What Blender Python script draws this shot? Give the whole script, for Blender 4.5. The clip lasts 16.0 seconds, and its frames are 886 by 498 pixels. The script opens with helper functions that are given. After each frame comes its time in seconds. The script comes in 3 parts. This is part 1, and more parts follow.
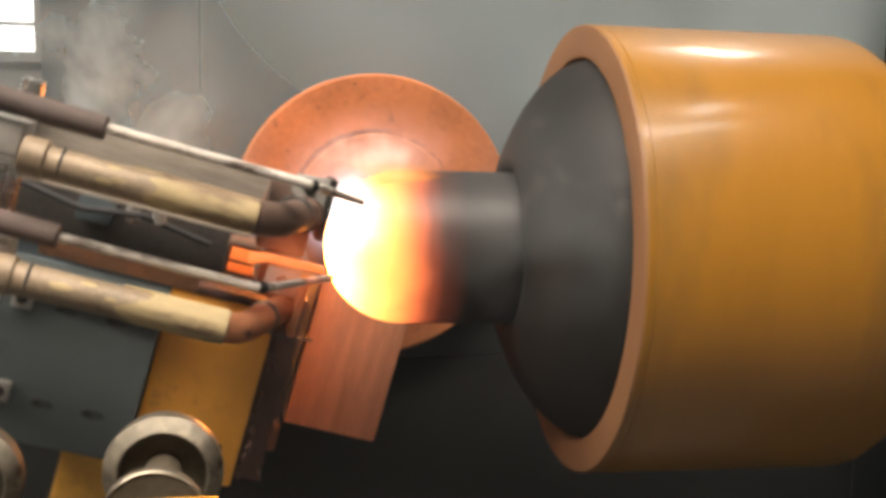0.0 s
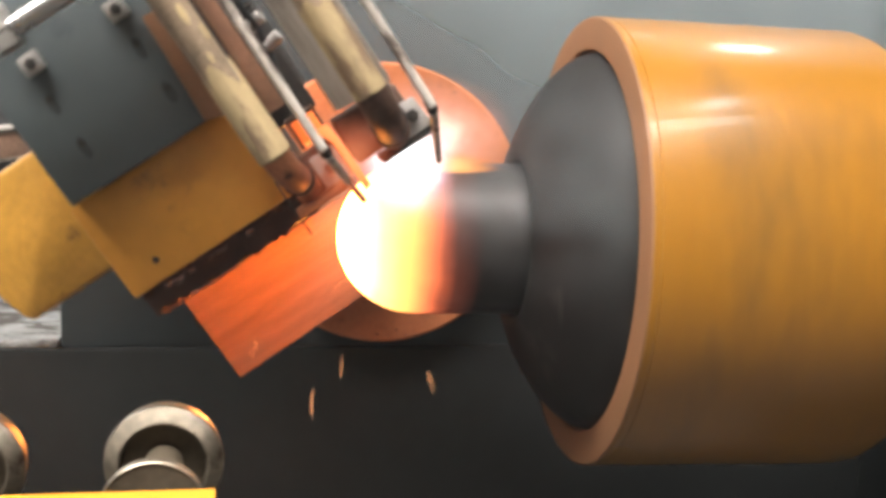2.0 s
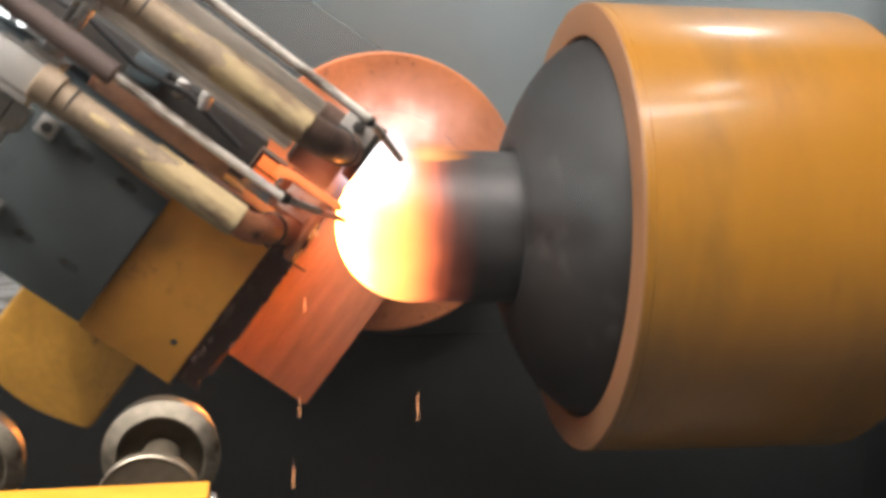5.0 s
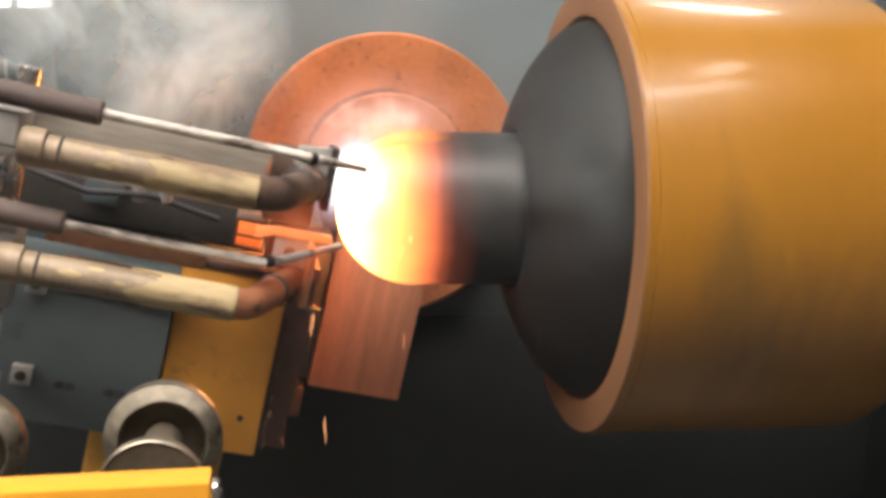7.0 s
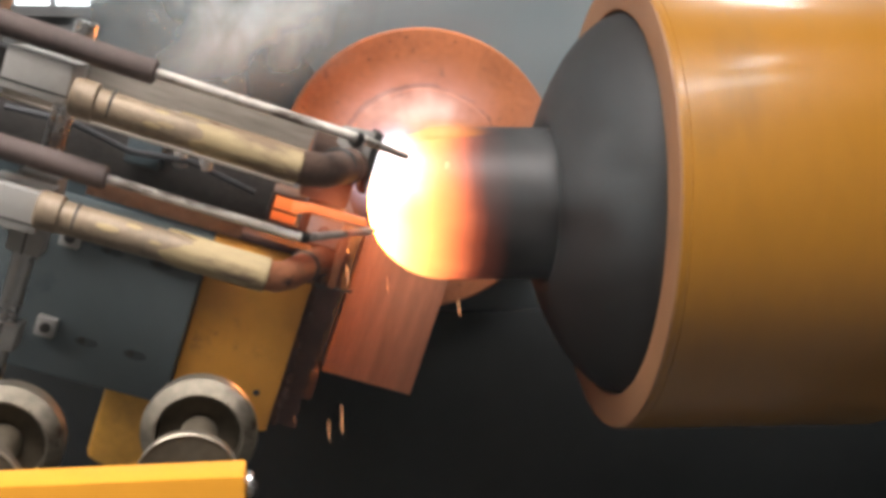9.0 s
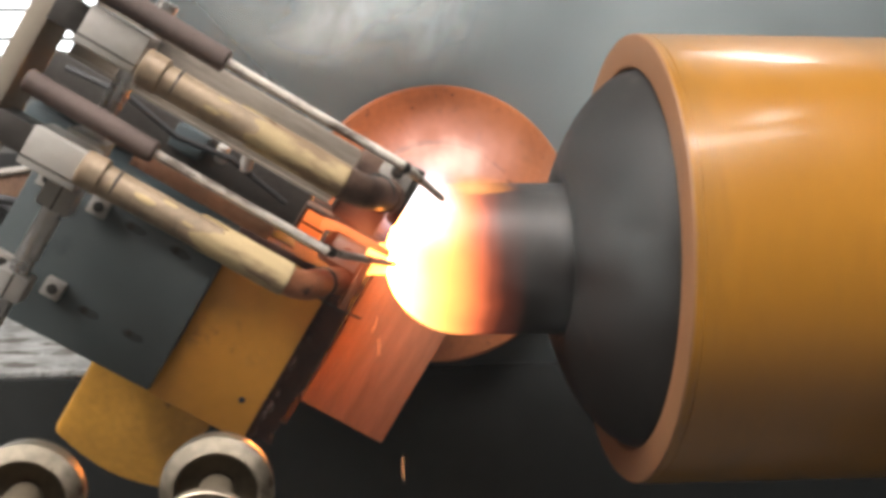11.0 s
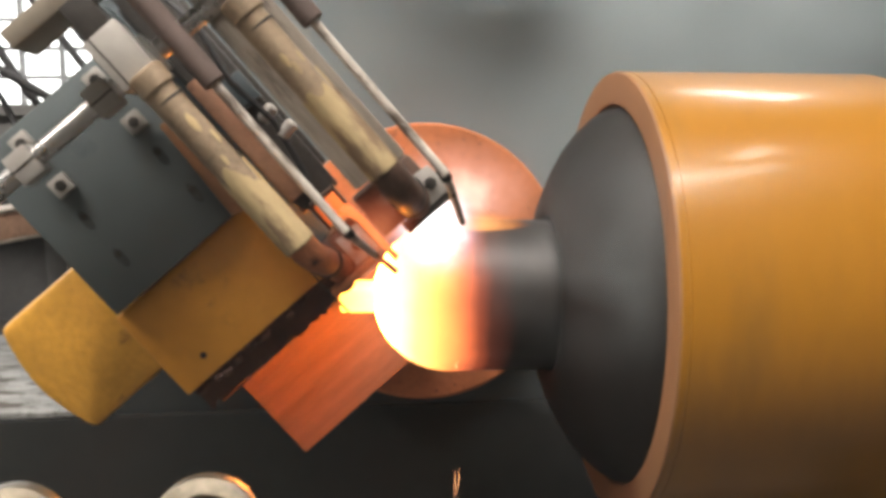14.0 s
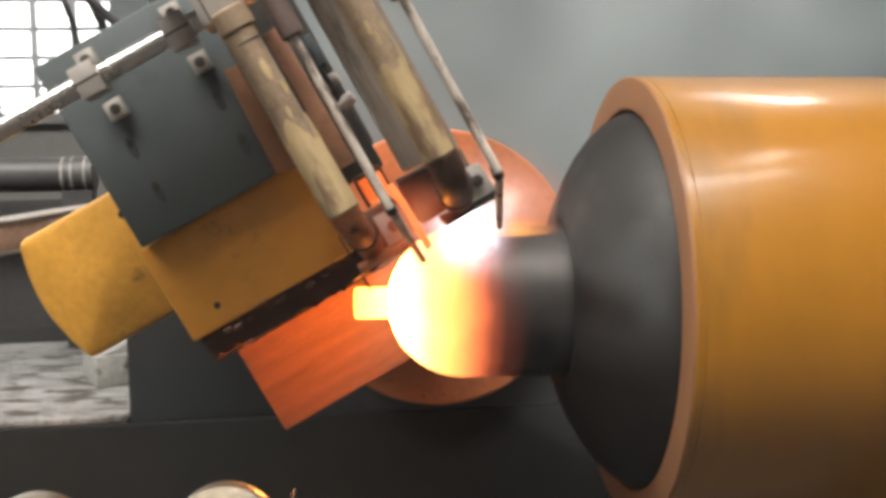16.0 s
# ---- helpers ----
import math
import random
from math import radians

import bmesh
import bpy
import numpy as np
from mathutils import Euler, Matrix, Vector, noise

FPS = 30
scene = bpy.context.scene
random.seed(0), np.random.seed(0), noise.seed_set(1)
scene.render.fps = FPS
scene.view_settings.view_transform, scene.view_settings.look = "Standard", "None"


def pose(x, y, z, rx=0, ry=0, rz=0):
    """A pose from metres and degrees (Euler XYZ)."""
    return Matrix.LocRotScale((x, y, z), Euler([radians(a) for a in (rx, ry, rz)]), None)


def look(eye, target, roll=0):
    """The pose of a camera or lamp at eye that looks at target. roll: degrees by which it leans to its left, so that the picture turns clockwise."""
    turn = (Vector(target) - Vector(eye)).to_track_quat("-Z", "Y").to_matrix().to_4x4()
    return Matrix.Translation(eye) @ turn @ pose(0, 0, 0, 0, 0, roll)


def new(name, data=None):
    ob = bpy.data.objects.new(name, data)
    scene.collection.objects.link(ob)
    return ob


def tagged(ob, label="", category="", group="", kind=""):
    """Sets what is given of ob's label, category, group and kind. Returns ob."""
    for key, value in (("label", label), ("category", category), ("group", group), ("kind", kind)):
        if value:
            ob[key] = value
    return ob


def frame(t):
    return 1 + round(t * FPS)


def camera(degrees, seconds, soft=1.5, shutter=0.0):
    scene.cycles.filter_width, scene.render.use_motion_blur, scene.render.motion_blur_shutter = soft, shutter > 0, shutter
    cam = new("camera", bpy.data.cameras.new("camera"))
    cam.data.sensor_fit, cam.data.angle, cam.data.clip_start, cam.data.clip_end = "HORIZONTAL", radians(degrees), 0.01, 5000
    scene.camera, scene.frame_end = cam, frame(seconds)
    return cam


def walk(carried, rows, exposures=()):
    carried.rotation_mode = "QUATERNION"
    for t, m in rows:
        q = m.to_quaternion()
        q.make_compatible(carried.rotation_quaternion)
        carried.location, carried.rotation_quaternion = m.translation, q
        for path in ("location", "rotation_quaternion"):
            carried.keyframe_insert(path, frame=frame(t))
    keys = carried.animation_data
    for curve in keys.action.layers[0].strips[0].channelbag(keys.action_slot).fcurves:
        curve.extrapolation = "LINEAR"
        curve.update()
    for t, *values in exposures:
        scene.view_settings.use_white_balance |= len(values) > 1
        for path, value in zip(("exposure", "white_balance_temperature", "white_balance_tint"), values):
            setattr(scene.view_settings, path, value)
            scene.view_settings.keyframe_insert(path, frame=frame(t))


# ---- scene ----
LENS = 46.0
cam = camera(LENS, 16.0, soft=4.0, shutter=0.5)


def held(x, y, z, yaw, pitch, roll):
    return pose(x, y, z, 0, 0, yaw) @ pose(0, 0, 0, 90 + pitch) @ pose(0, 0, 0, 0, 0, roll)


PATH = [
    (0.0, (-0.1631, -0.9662, 0.1532), -10.60, -8.01, 1.15),
    (0.5, (-0.1600, -0.9698, 0.1543), -10.53, -8.53, 1.18),
    (1.0, (-0.1571, -0.9730, 0.1537), -10.25, -8.88, 1.10),
    (1.5, (-0.1587, -0.9671, 0.1565), -9.64, -8.89, 1.76),
    (2.0, (-0.1585, -0.9680, 0.1580), -9.93, -8.78, 1.93),
    (2.5, (-0.1572, -0.9698, 0.1598), -9.76, -8.69, 1.71),
    (3.0, (-0.1564, -0.9700, 0.1603), -9.56, -8.61, 1.63),
    (3.5, (-0.1540, -0.9687, 0.1583), -9.32, -8.70, 1.30),
    (4.0, (-0.1538, -0.9675, 0.1579), -9.36, -8.75, 1.07),
    (4.5, (-0.1527, -0.9705, 0.1586), -9.60, -9.05, 0.87),
    (7.0, (-0.1518, -0.9663, 0.1598), -9.48, -10.50, 0.85),
    (7.5, (-0.1512, -0.9680, 0.1597), -8.93, -10.24, 0.37),
    (8.0, (-0.1493, -0.9665, 0.1585), -8.43, -10.43, 0.18),
    (8.5, (-0.1496, -0.9670, 0.1595), -8.58, -10.88, 0.54),
    (9.0, (-0.1514, -0.9672, 0.1600), -7.59, -10.80, 0.47),
    (9.5, (-0.1514, -0.9730, 0.1622), -6.31, -10.16, 0.02),
    (10.0, (-0.1507, -0.9748, 0.1639), -6.04, -9.31, 0.09),
    (12.5, (-0.1486, -0.9795, 0.1644), -7.29, -6.77, -0.68),
    (13.0, (-0.1489, -0.9793, 0.1644), -7.25, -6.67, -0.69),
    (13.5, (-0.1496, -0.9799, 0.1673), -7.37, -6.44, -0.29),
    (14.0, (-0.1499, -0.9809, 0.1671), -7.18, -6.00, -0.53),
    (14.5, (-0.1516, -0.9790, 0.1669), -7.12, -5.88, -0.59),
    (15.0, (-0.1523, -0.9785, 0.1679), -6.89, -6.00, -0.38),
    (15.5, (-0.1512, -0.9791, 0.1672), -6.56, -5.87, -1.10),
    (16.0, (-0.1519, -0.9821, 0.1687), -6.51, -5.72, -0.99),
]
walk(cam, [(t, held(*p, yaw, pitch, roll)) for t, p, yaw, pitch, roll in PATH],
     [(0.0, 0.27, 7400, 10), (0.5, 0.19, 7600, 10), (1.2, 0.18, 7250, 10), (1.5, 0.22, 7200, 10), (2.0, 0.78, 6700, 10), (2.5, 0.55, 6450, 10), (3.0, -0.06, 6600, 10), (3.5, -0.05, 6500, 10), (4.0, 0.35, 6550, 10),
      (4.5, 0.56, 6600, 10), (5.0, 0.45, 6700, 10), (7.0, 0.3, 6850, 10), (8.0, 0.28, 6750, 10), (8.5, 0.22, 6500, 10), (9.5, 0.25, 6450, 10), (12.5, 0.43, 7000, 10), (16.0, 0.33, 6900, 10)])

# ---- light: an industrial hall under a bright overcast sky ----
world = bpy.data.worlds.new("sky")
scene.world = world
world.use_nodes = True
wn = world.node_tree
sky = wn.nodes.new("ShaderNodeTexSky")
sky.sky_type, sky.sun_disc = "NISHITA", False
sky.sun_elevation, sky.sun_rotation = radians(48), radians(60)
wn.links.new(sky.outputs[0], wn.nodes["Background"].inputs[0])
wn.nodes["Background"].inputs[1].default_value = 0.12


def skylight(name, x, y, z, sx, sy, watts, tone, target):
    data = bpy.data.lights.new(name, "AREA")
    data.shape, data.size, data.size_y, data.energy, data.color = "RECTANGLE", sx, sy, watts, tone
    ob = new(name, data)
    ob.matrix_world = look((x, y, z), target)
    return ob


DAY = (1.0, 0.958, 0.935)
skylight("skylight_far", 3.4, 4.4, 5.9, 1.7, 1.0, 230, DAY, (0.4, 0.1, 0.2))
skylight("skylight_strip", 3.1, -1.0, 5.9, 0.9, 0.3, 12, DAY, (0.4, 0.1, 0.2))
skylight("skylight_strip", 2.9, -2.4, 5.9, 1.6, 0.5, 22, DAY, (0.4, 0.1, 0.2))
skylight("skylight_front", -0.8, -1.9, 5.9, 6.5, 2.2, 1120, DAY, (-0.1, 0.2, 0.2))
skylight("skylight_left", -4.6, -2.0, 5.9, 2.5, 3.0, 560, DAY, (-0.3, 0.5, 0.2))


# ---- materials ----
def mat(name, base, rough=0.5, metal=0.0, var=0.25, scale=12.0, bump=0.15, coat=0.0, spots=None, grain=None, sheen=0.5):
    """A surface with two scales of noise in its colour, roughness and relief. spots: (colour, threshold, scale, width of the edge) of stains or wear."""
    m = bpy.data.materials.new(name)
    m.use_nodes = True
    nt = m.node_tree
    N, L = nt.nodes, nt.links
    b = N["Principled BSDF"]
    tc = N.new("ShaderNodeTexCoord")
    mp = N.new("ShaderNodeMapping")
    L.new(tc.outputs["Object"], mp.inputs[0])
    if grain:
        mp.inputs["Scale"].default_value = grain
    n1, n2 = N.new("ShaderNodeTexNoise"), N.new("ShaderNodeTexNoise")
    n1.inputs["Scale"].default_value, n2.inputs["Scale"].default_value = scale, scale * 9
    n1.inputs["Detail"].default_value = n2.inputs["Detail"].default_value = 5
    for n in (n1, n2):
        L.new(mp.outputs[0], n.inputs[0])
    mix = N.new("ShaderNodeMix")
    mix.data_type = "FLOAT"
    mix.inputs[0].default_value = 0.4
    L.new(n1.outputs[0], mix.inputs[2]), L.new(n2.outputs[0], mix.inputs[3])
    ramp = N.new("ShaderNodeValToRGB")
    lo, hi = [c * (1 - var) for c in base], [min(1, c * (1 + var)) for c in base]
    ramp.color_ramp.elements[0].position, ramp.color_ramp.elements[1].position = 0.3, 0.7
    ramp.color_ramp.elements[0].color, ramp.color_ramp.elements[1].color = (*lo, 1), (*hi, 1)
    L.new(mix.outputs[0], ramp.inputs[0])
    out = ramp.outputs[0]
    if spots:
        col, thr, sc, edge = (*spots, 0.08)[:4]
        n3 = N.new("ShaderNodeTexNoise")
        n3.inputs["Scale"].default_value, n3.inputs["Detail"].default_value, n3.inputs["Roughness"].default_value = sc, 8, 0.65
        L.new(mp.outputs[0], n3.inputs[0])
        r3 = N.new("ShaderNodeValToRGB")
        r3.color_ramp.elements[0].position, r3.color_ramp.elements[1].position = thr, thr + edge
        L.new(n3.outputs[0], r3.inputs[0])
        mc = N.new("ShaderNodeMix")
        mc.data_type = "RGBA"
        L.new(r3.outputs[0], mc.inputs[0]), L.new(out, mc.inputs[6])
        mc.inputs[7].default_value = (*col, 1)
        out = mc.outputs[2]
    L.new(out, b.inputs["Base Color"])
    mr = N.new("ShaderNodeMapRange")
    mr.inputs[3].default_value, mr.inputs[4].default_value = max(0.03, rough - 0.12), min(1, rough + 0.12)
    L.new(mix.outputs[0], mr.inputs[0]), L.new(mr.outputs[0], b.inputs["Roughness"])
    b.inputs["Metallic"].default_value, b.inputs["Specular IOR Level"].default_value = metal, sheen
    b.inputs["Coat Weight"].default_value, b.inputs["Coat Roughness"].default_value = coat, 0.12
    if bump:
        bp = N.new("ShaderNodeBump")
        bp.inputs["Strength"].default_value, bp.inputs["Distance"].default_value = bump, 0.002
        L.new(mix.outputs[0], bp.inputs["Height"]), L.new(bp.outputs[0], b.inputs["Normal"])
    return m


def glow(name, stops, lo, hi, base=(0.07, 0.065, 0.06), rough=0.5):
    """Hot steel: its own light by temperature along the object's x, from lo to hi; on copper, painted firelight. stops:
    (place 0 to 1, colour, strength).
    """
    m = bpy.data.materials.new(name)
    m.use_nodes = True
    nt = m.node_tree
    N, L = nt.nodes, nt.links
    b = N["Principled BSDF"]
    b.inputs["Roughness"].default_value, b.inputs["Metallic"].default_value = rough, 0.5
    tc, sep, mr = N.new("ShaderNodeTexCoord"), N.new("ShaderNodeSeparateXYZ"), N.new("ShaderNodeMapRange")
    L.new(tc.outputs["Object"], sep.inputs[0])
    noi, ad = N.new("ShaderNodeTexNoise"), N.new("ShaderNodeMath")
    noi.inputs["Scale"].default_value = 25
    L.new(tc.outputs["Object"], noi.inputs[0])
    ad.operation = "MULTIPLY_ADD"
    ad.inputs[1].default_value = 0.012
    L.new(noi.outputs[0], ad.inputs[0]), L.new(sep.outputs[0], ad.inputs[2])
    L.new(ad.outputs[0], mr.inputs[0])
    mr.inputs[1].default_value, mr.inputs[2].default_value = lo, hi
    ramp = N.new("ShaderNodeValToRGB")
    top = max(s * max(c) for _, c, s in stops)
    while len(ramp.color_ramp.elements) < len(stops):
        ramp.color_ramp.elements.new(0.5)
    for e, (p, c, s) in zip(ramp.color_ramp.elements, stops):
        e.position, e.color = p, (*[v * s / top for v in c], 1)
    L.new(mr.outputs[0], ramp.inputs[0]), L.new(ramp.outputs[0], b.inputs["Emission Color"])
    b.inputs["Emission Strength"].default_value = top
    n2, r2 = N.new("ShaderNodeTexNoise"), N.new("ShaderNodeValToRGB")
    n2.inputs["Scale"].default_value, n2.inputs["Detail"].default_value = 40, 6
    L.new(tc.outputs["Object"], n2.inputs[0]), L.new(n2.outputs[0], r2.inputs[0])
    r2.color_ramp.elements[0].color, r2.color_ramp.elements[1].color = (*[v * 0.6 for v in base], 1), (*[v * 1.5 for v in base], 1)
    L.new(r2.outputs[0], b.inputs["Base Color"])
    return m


def flame_mat(name, colour, strength, cover):
    """Burning gas: a thin shell that gives light and lets most of what is behind it through."""
    m = bpy.data.materials.new(name)
    m.use_nodes = True
    N, L = m.node_tree.nodes, m.node_tree.links
    N.remove(N["Principled BSDF"])
    e, t, x = N.new("ShaderNodeEmission"), N.new("ShaderNodeBsdfTransparent"), N.new("ShaderNodeMixShader")
    e.inputs[0].default_value, e.inputs[1].default_value, x.inputs[0].default_value = (*colour, 1), strength, cover
    L.new(t.outputs[0], x.inputs[1]), L.new(e.outputs[0], x.inputs[2])
    L.new(x.outputs[0], N["Material Output"].inputs[0])
    return m


GOLD = mat("gold_paint", (0.315, 0.133, 0.0095), 0.34, var=0.1, scale=5, bump=0.03, coat=0.5, spots=((0.135, 0.07, 0.016), 0.54, 2.6, 0.26), grain=(2.6, 0.9, 0.9))
RIMPAINT = mat("rim_paint", (0.25, 0.12, 0.055), 0.55, var=0.15, scale=20, bump=0.1)
CONE = mat("sooty_steel", (0.018, 0.0162, 0.015), 0.62, 0.1, var=0.4, scale=9, bump=0.15, spots=((0.06, 0.052, 0.048), 0.6, 7), sheen=0.35)
WALLP = mat("grey_green_panel", (0.036, 0.043, 0.0445), 0.6, var=0.14, scale=3, bump=0.06, spots=((0.03, 0.034, 0.034), 0.6, 5), sheen=0.25)
BED = mat("dark_green_casting", (0.0115, 0.0122, 0.0118), 0.75, var=0.3, scale=6, bump=0.2, sheen=0.15)
# Scaled steel; its orange base carries part of the hot tube's light.
SCALE_LIT = mat("scaled_steel_painted_firelight", (0.46, 0.155, 0.06), 0.7, 0.1, var=0.3, scale=14, bump=0.4, spots=((0.1, 0.05, 0.035), 0.63, 26))
# Brushed steel with the tube's orange light put into its base colour.
RUBP = mat("brushed_plate_lit_orange", (0.41, 0.18, 0.105), 0.55, 0.2, var=0.3, scale=10, bump=0.3, grain=(0.5, 1, 7))
BLUE = mat("slate_blue_paint", (0.083, 0.1, 0.103), 0.5, var=0.12, scale=6, bump=0.06, spots=((0.05, 0.06, 0.065), 0.66, 9))
BLUED = mat("dark_blue_paint", (0.05, 0.068, 0.075), 0.55, var=0.15, scale=8, bump=0.08)
YEL = mat("ochre_paint", (0.62, 0.27, 0.035), 0.48, var=0.12, scale=9, bump=0.12, coat=0.15, spots=((0.3, 0.14, 0.03), 0.6, 12))
OILY = mat("oily_blue_paint", (0.045, 0.05, 0.05), 0.4, var=0.3, scale=40, bump=0.05)
BARY = mat("bright_yellow_paint", (0.76, 0.33, 0.03), 0.4, var=0.06, scale=9, bump=0.05)
BRASS = mat("heat_stained_brass", (0.28, 0.205, 0.135), 0.5, 0.2, var=0.4, scale=22, bump=0.25, spots=((0.16, 0.11, 0.065), 0.6, 18))
PALE = mat("flaking_cream_coat", (0.41, 0.305, 0.16), 0.7, var=0.25, scale=24, bump=0.5, spots=((0.2, 0.13, 0.075), 0.5, 30), grain=(1, 1, 0.3))
BROWN = mat("red_brown_plate", (0.36, 0.19, 0.115), 0.65, 0.15, var=0.35, scale=16, bump=0.3, spots=((0.1, 0.06, 0.045), 0.62, 20))
CAST = mat("rough_ochre_casting", (0.64, 0.325, 0.05), 0.42, var=0.22, scale=16, bump=0.9, coat=0.2, spots=((0.2, 0.1, 0.03), 0.64, 18))
SOOT = mat("burnt_nozzle", (0.15, 0.092, 0.068), 0.6, 0.5, var=0.45, scale=30, bump=0.5)
COPPER = mat("scaled_copper", (0.45, 0.18, 0.09), 0.5, 0.6, var=0.4, scale=30, bump=0.4, spots=((0.08, 0.05, 0.04), 0.6, 30))
ROD = mat("dull_white_rod", (0.55, 0.5, 0.44), 0.55, 0.1, var=0.3, scale=40, bump=0.4, spots=((0.14, 0.11, 0.09), 0.53, 38), grain=(1, 1, 0.35))
SLEEVE = mat("brown_rubber_sleeve", (0.1, 0.07, 0.06), 0.75, var=0.3, scale=25, bump=0.3)
BEIGE = mat("machined_grey_block", (0.38, 0.36, 0.33), 0.5, 0.25, var=0.12, scale=15, bump=0.08, spots=((0.2, 0.17, 0.14), 0.66, 20))
TAN = mat("dusty_tan_bar", (0.25, 0.21, 0.165), 0.6, 0.1, var=0.15, scale=15, bump=0.1)
CHROME = mat("dull_chrome", (0.55, 0.54, 0.52), 0.28, 0.9, var=0.15, scale=20, bump=0.04)
GREYBAR = mat("grey_flat_bar", (0.28, 0.24, 0.2), 0.5, 0.2, var=0.45, scale=14, bump=0.2, spots=((0.13, 0.105, 0.085), 0.6, 18), grain=(2.5, 1, 0.3))
STEEL = mat("turned_steel", (0.25, 0.215, 0.165), 0.34, 0.85, var=0.45, scale=25, bump=0.15, spots=((0.1, 0.07, 0.05), 0.6, 60))
nt_ = STEEL.node_tree
tan_ = nt_.nodes.new("ShaderNodeTangent")
tan_.direction_type, tan_.axis = "RADIAL", "Y"
nt_.links.new(tan_.outputs[0], nt_.nodes["Principled BSDF"].inputs["Tangent"])
nt_.nodes["Principled BSDF"].inputs["Anisotropic"].default_value = 0.8
WEB = mat("oily_brown_web", (0.1, 0.08, 0.055), 0.5, 0.3, var=0.35, scale=30, bump=0.2)
# Oily steel; also the colour for painted shade inside the head.
DARK = mat("oily_dark_steel_and_shade", (0.045, 0.04, 0.036), 0.5, 0.4, var=0.4, scale=20, bump=0.25)
BOLT = mat("black_bolt", (0.05, 0.045, 0.04), 0.55, 0.5, var=0.3, scale=60, bump=0.2)
SLAB = mat("rust_brown_scale", (0.068, 0.032, 0.023), 0.8, 0.1, var=0.45, scale=30, bump=0.7)
TABLE = mat("dirty_white_table", (0.2, 0.205, 0.2), 0.6, var=0.5, scale=22, bump=0.6, spots=((0.045, 0.038, 0.032), 0.5, 19), grain=(0.7, 1.3, 1))
FLOOR = mat("oily_concrete", (0.045, 0.043, 0.04), 0.7, var=0.3, scale=3, bump=0.2, spots=((0.03, 0.028, 0.025), 0.6, 2))
HALL = mat("hall_plaster", (0.15, 0.148, 0.142), 0.8, var=0.15, scale=1.5, bump=0.1)
ROOF = mat("roof_sheet", (0.3, 0.31, 0.32), 0.6, 0.2, var=0.15, scale=1.0, bump=0.05)
BEAM = mat("rusty_beam", (0.42, 0.25, 0.17), 0.7, var=0.35, scale=12, bump=0.3, spots=((0.45, 0.38, 0.32), 0.6, 10))
PIPE = mat("dark_pipe", (0.07, 0.07, 0.07), 0.5, 0.3, var=0.25, scale=10, bump=0.15)
WHITE = mat("chipped_white_paint", (0.32, 0.32, 0.3), 0.55, var=0.35, scale=12, bump=0.3, spots=((0.07, 0.06, 0.05), 0.55, 24))
HOSE = mat("black_hose", (0.03, 0.03, 0.032), 0.6, var=0.3, scale=30, bump=0.15)
HOT = glow("hot_steel", [(0.0, (1, 0.3, 0.042), 130), (0.14, (1, 0.29, 0.04), 92), (0.25, (1, 0.34, 0.1), 9.5), (0.36, (1, 0.48, 0.14), 2.8), (0.48, (1, 0.4, 0.1), 1.9), (0.59, (1, 0.26, 0.075), 1.35),
                         (0.66, (1, 0.2, 0.075), 0.8), (0.725, (1, 0.19, 0.08), 0.27), (0.8, (1, 0.2, 0.1), 0.06), (0.95, (0, 0, 0), 0)], -0.1, 0.066, (0.045, 0.041, 0.039), 0.5)
# Emission stands in for the flame's light on the copper block and arm.
COPPER_GLOW = glow("copper_painted_glow", [(0.0, (1, 0.12, 0.02), 0.3), (0.35, (1, 0.17, 0.035), 0.85), (1.0, (1, 0.24, 0.065), 1.4)], -0.05, 0.0)
NUBHOT = glow("hot_nub_steel", [(0.0, (1, 0.36, 0.05), 4), (0.4, (1, 0.42, 0.07), 8), (1.0, (1, 0.46, 0.08), 14)], -0.05, 0.03)


# ---- mesh helpers ----
def box(bm, x0, x1, y0, y1, z0, z1, bev=0.0, seg=2):
    v = [bm.verts.new((x, y, z)) for x in (x0, x1) for y in (y0, y1) for z in (z0, z1)]
    fs = [bm.faces.new([v[i] for i in q]) for q in ((0, 1, 3, 2), (4, 6, 7, 5), (0, 4, 5, 1), (2, 3, 7, 6), (0, 2, 6, 4), (1, 5, 7, 3))]
    if bev:
        bmesh.ops.bevel(bm, geom=list({e for f in fs for e in f.edges}), offset=bev, segments=seg, profile=0.5, affect="EDGES")
    return bm


def prism(bm, pts, y0, y1, bev=0.0):
    """A plate with the outline pts in x and z, from y0 to y1."""
    a, b = [bm.verts.new((x, y0, z)) for x, z in pts], [bm.verts.new((x, y1, z)) for x, z in pts]
    n = len(pts)
    fs = [bm.faces.new(a), bm.faces.new(b[::-1])] + [bm.faces.new((a[i], b[i], b[(i + 1) % n], a[(i + 1) % n])) for i in range(n)]
    bmesh.ops.recalc_face_normals(bm, faces=fs)
    if bev:
        bmesh.ops.bevel(bm, geom=list({e for f in fs for e in f.edges}), offset=bev, segments=2, profile=0.5, affect="EDGES")
    return bm


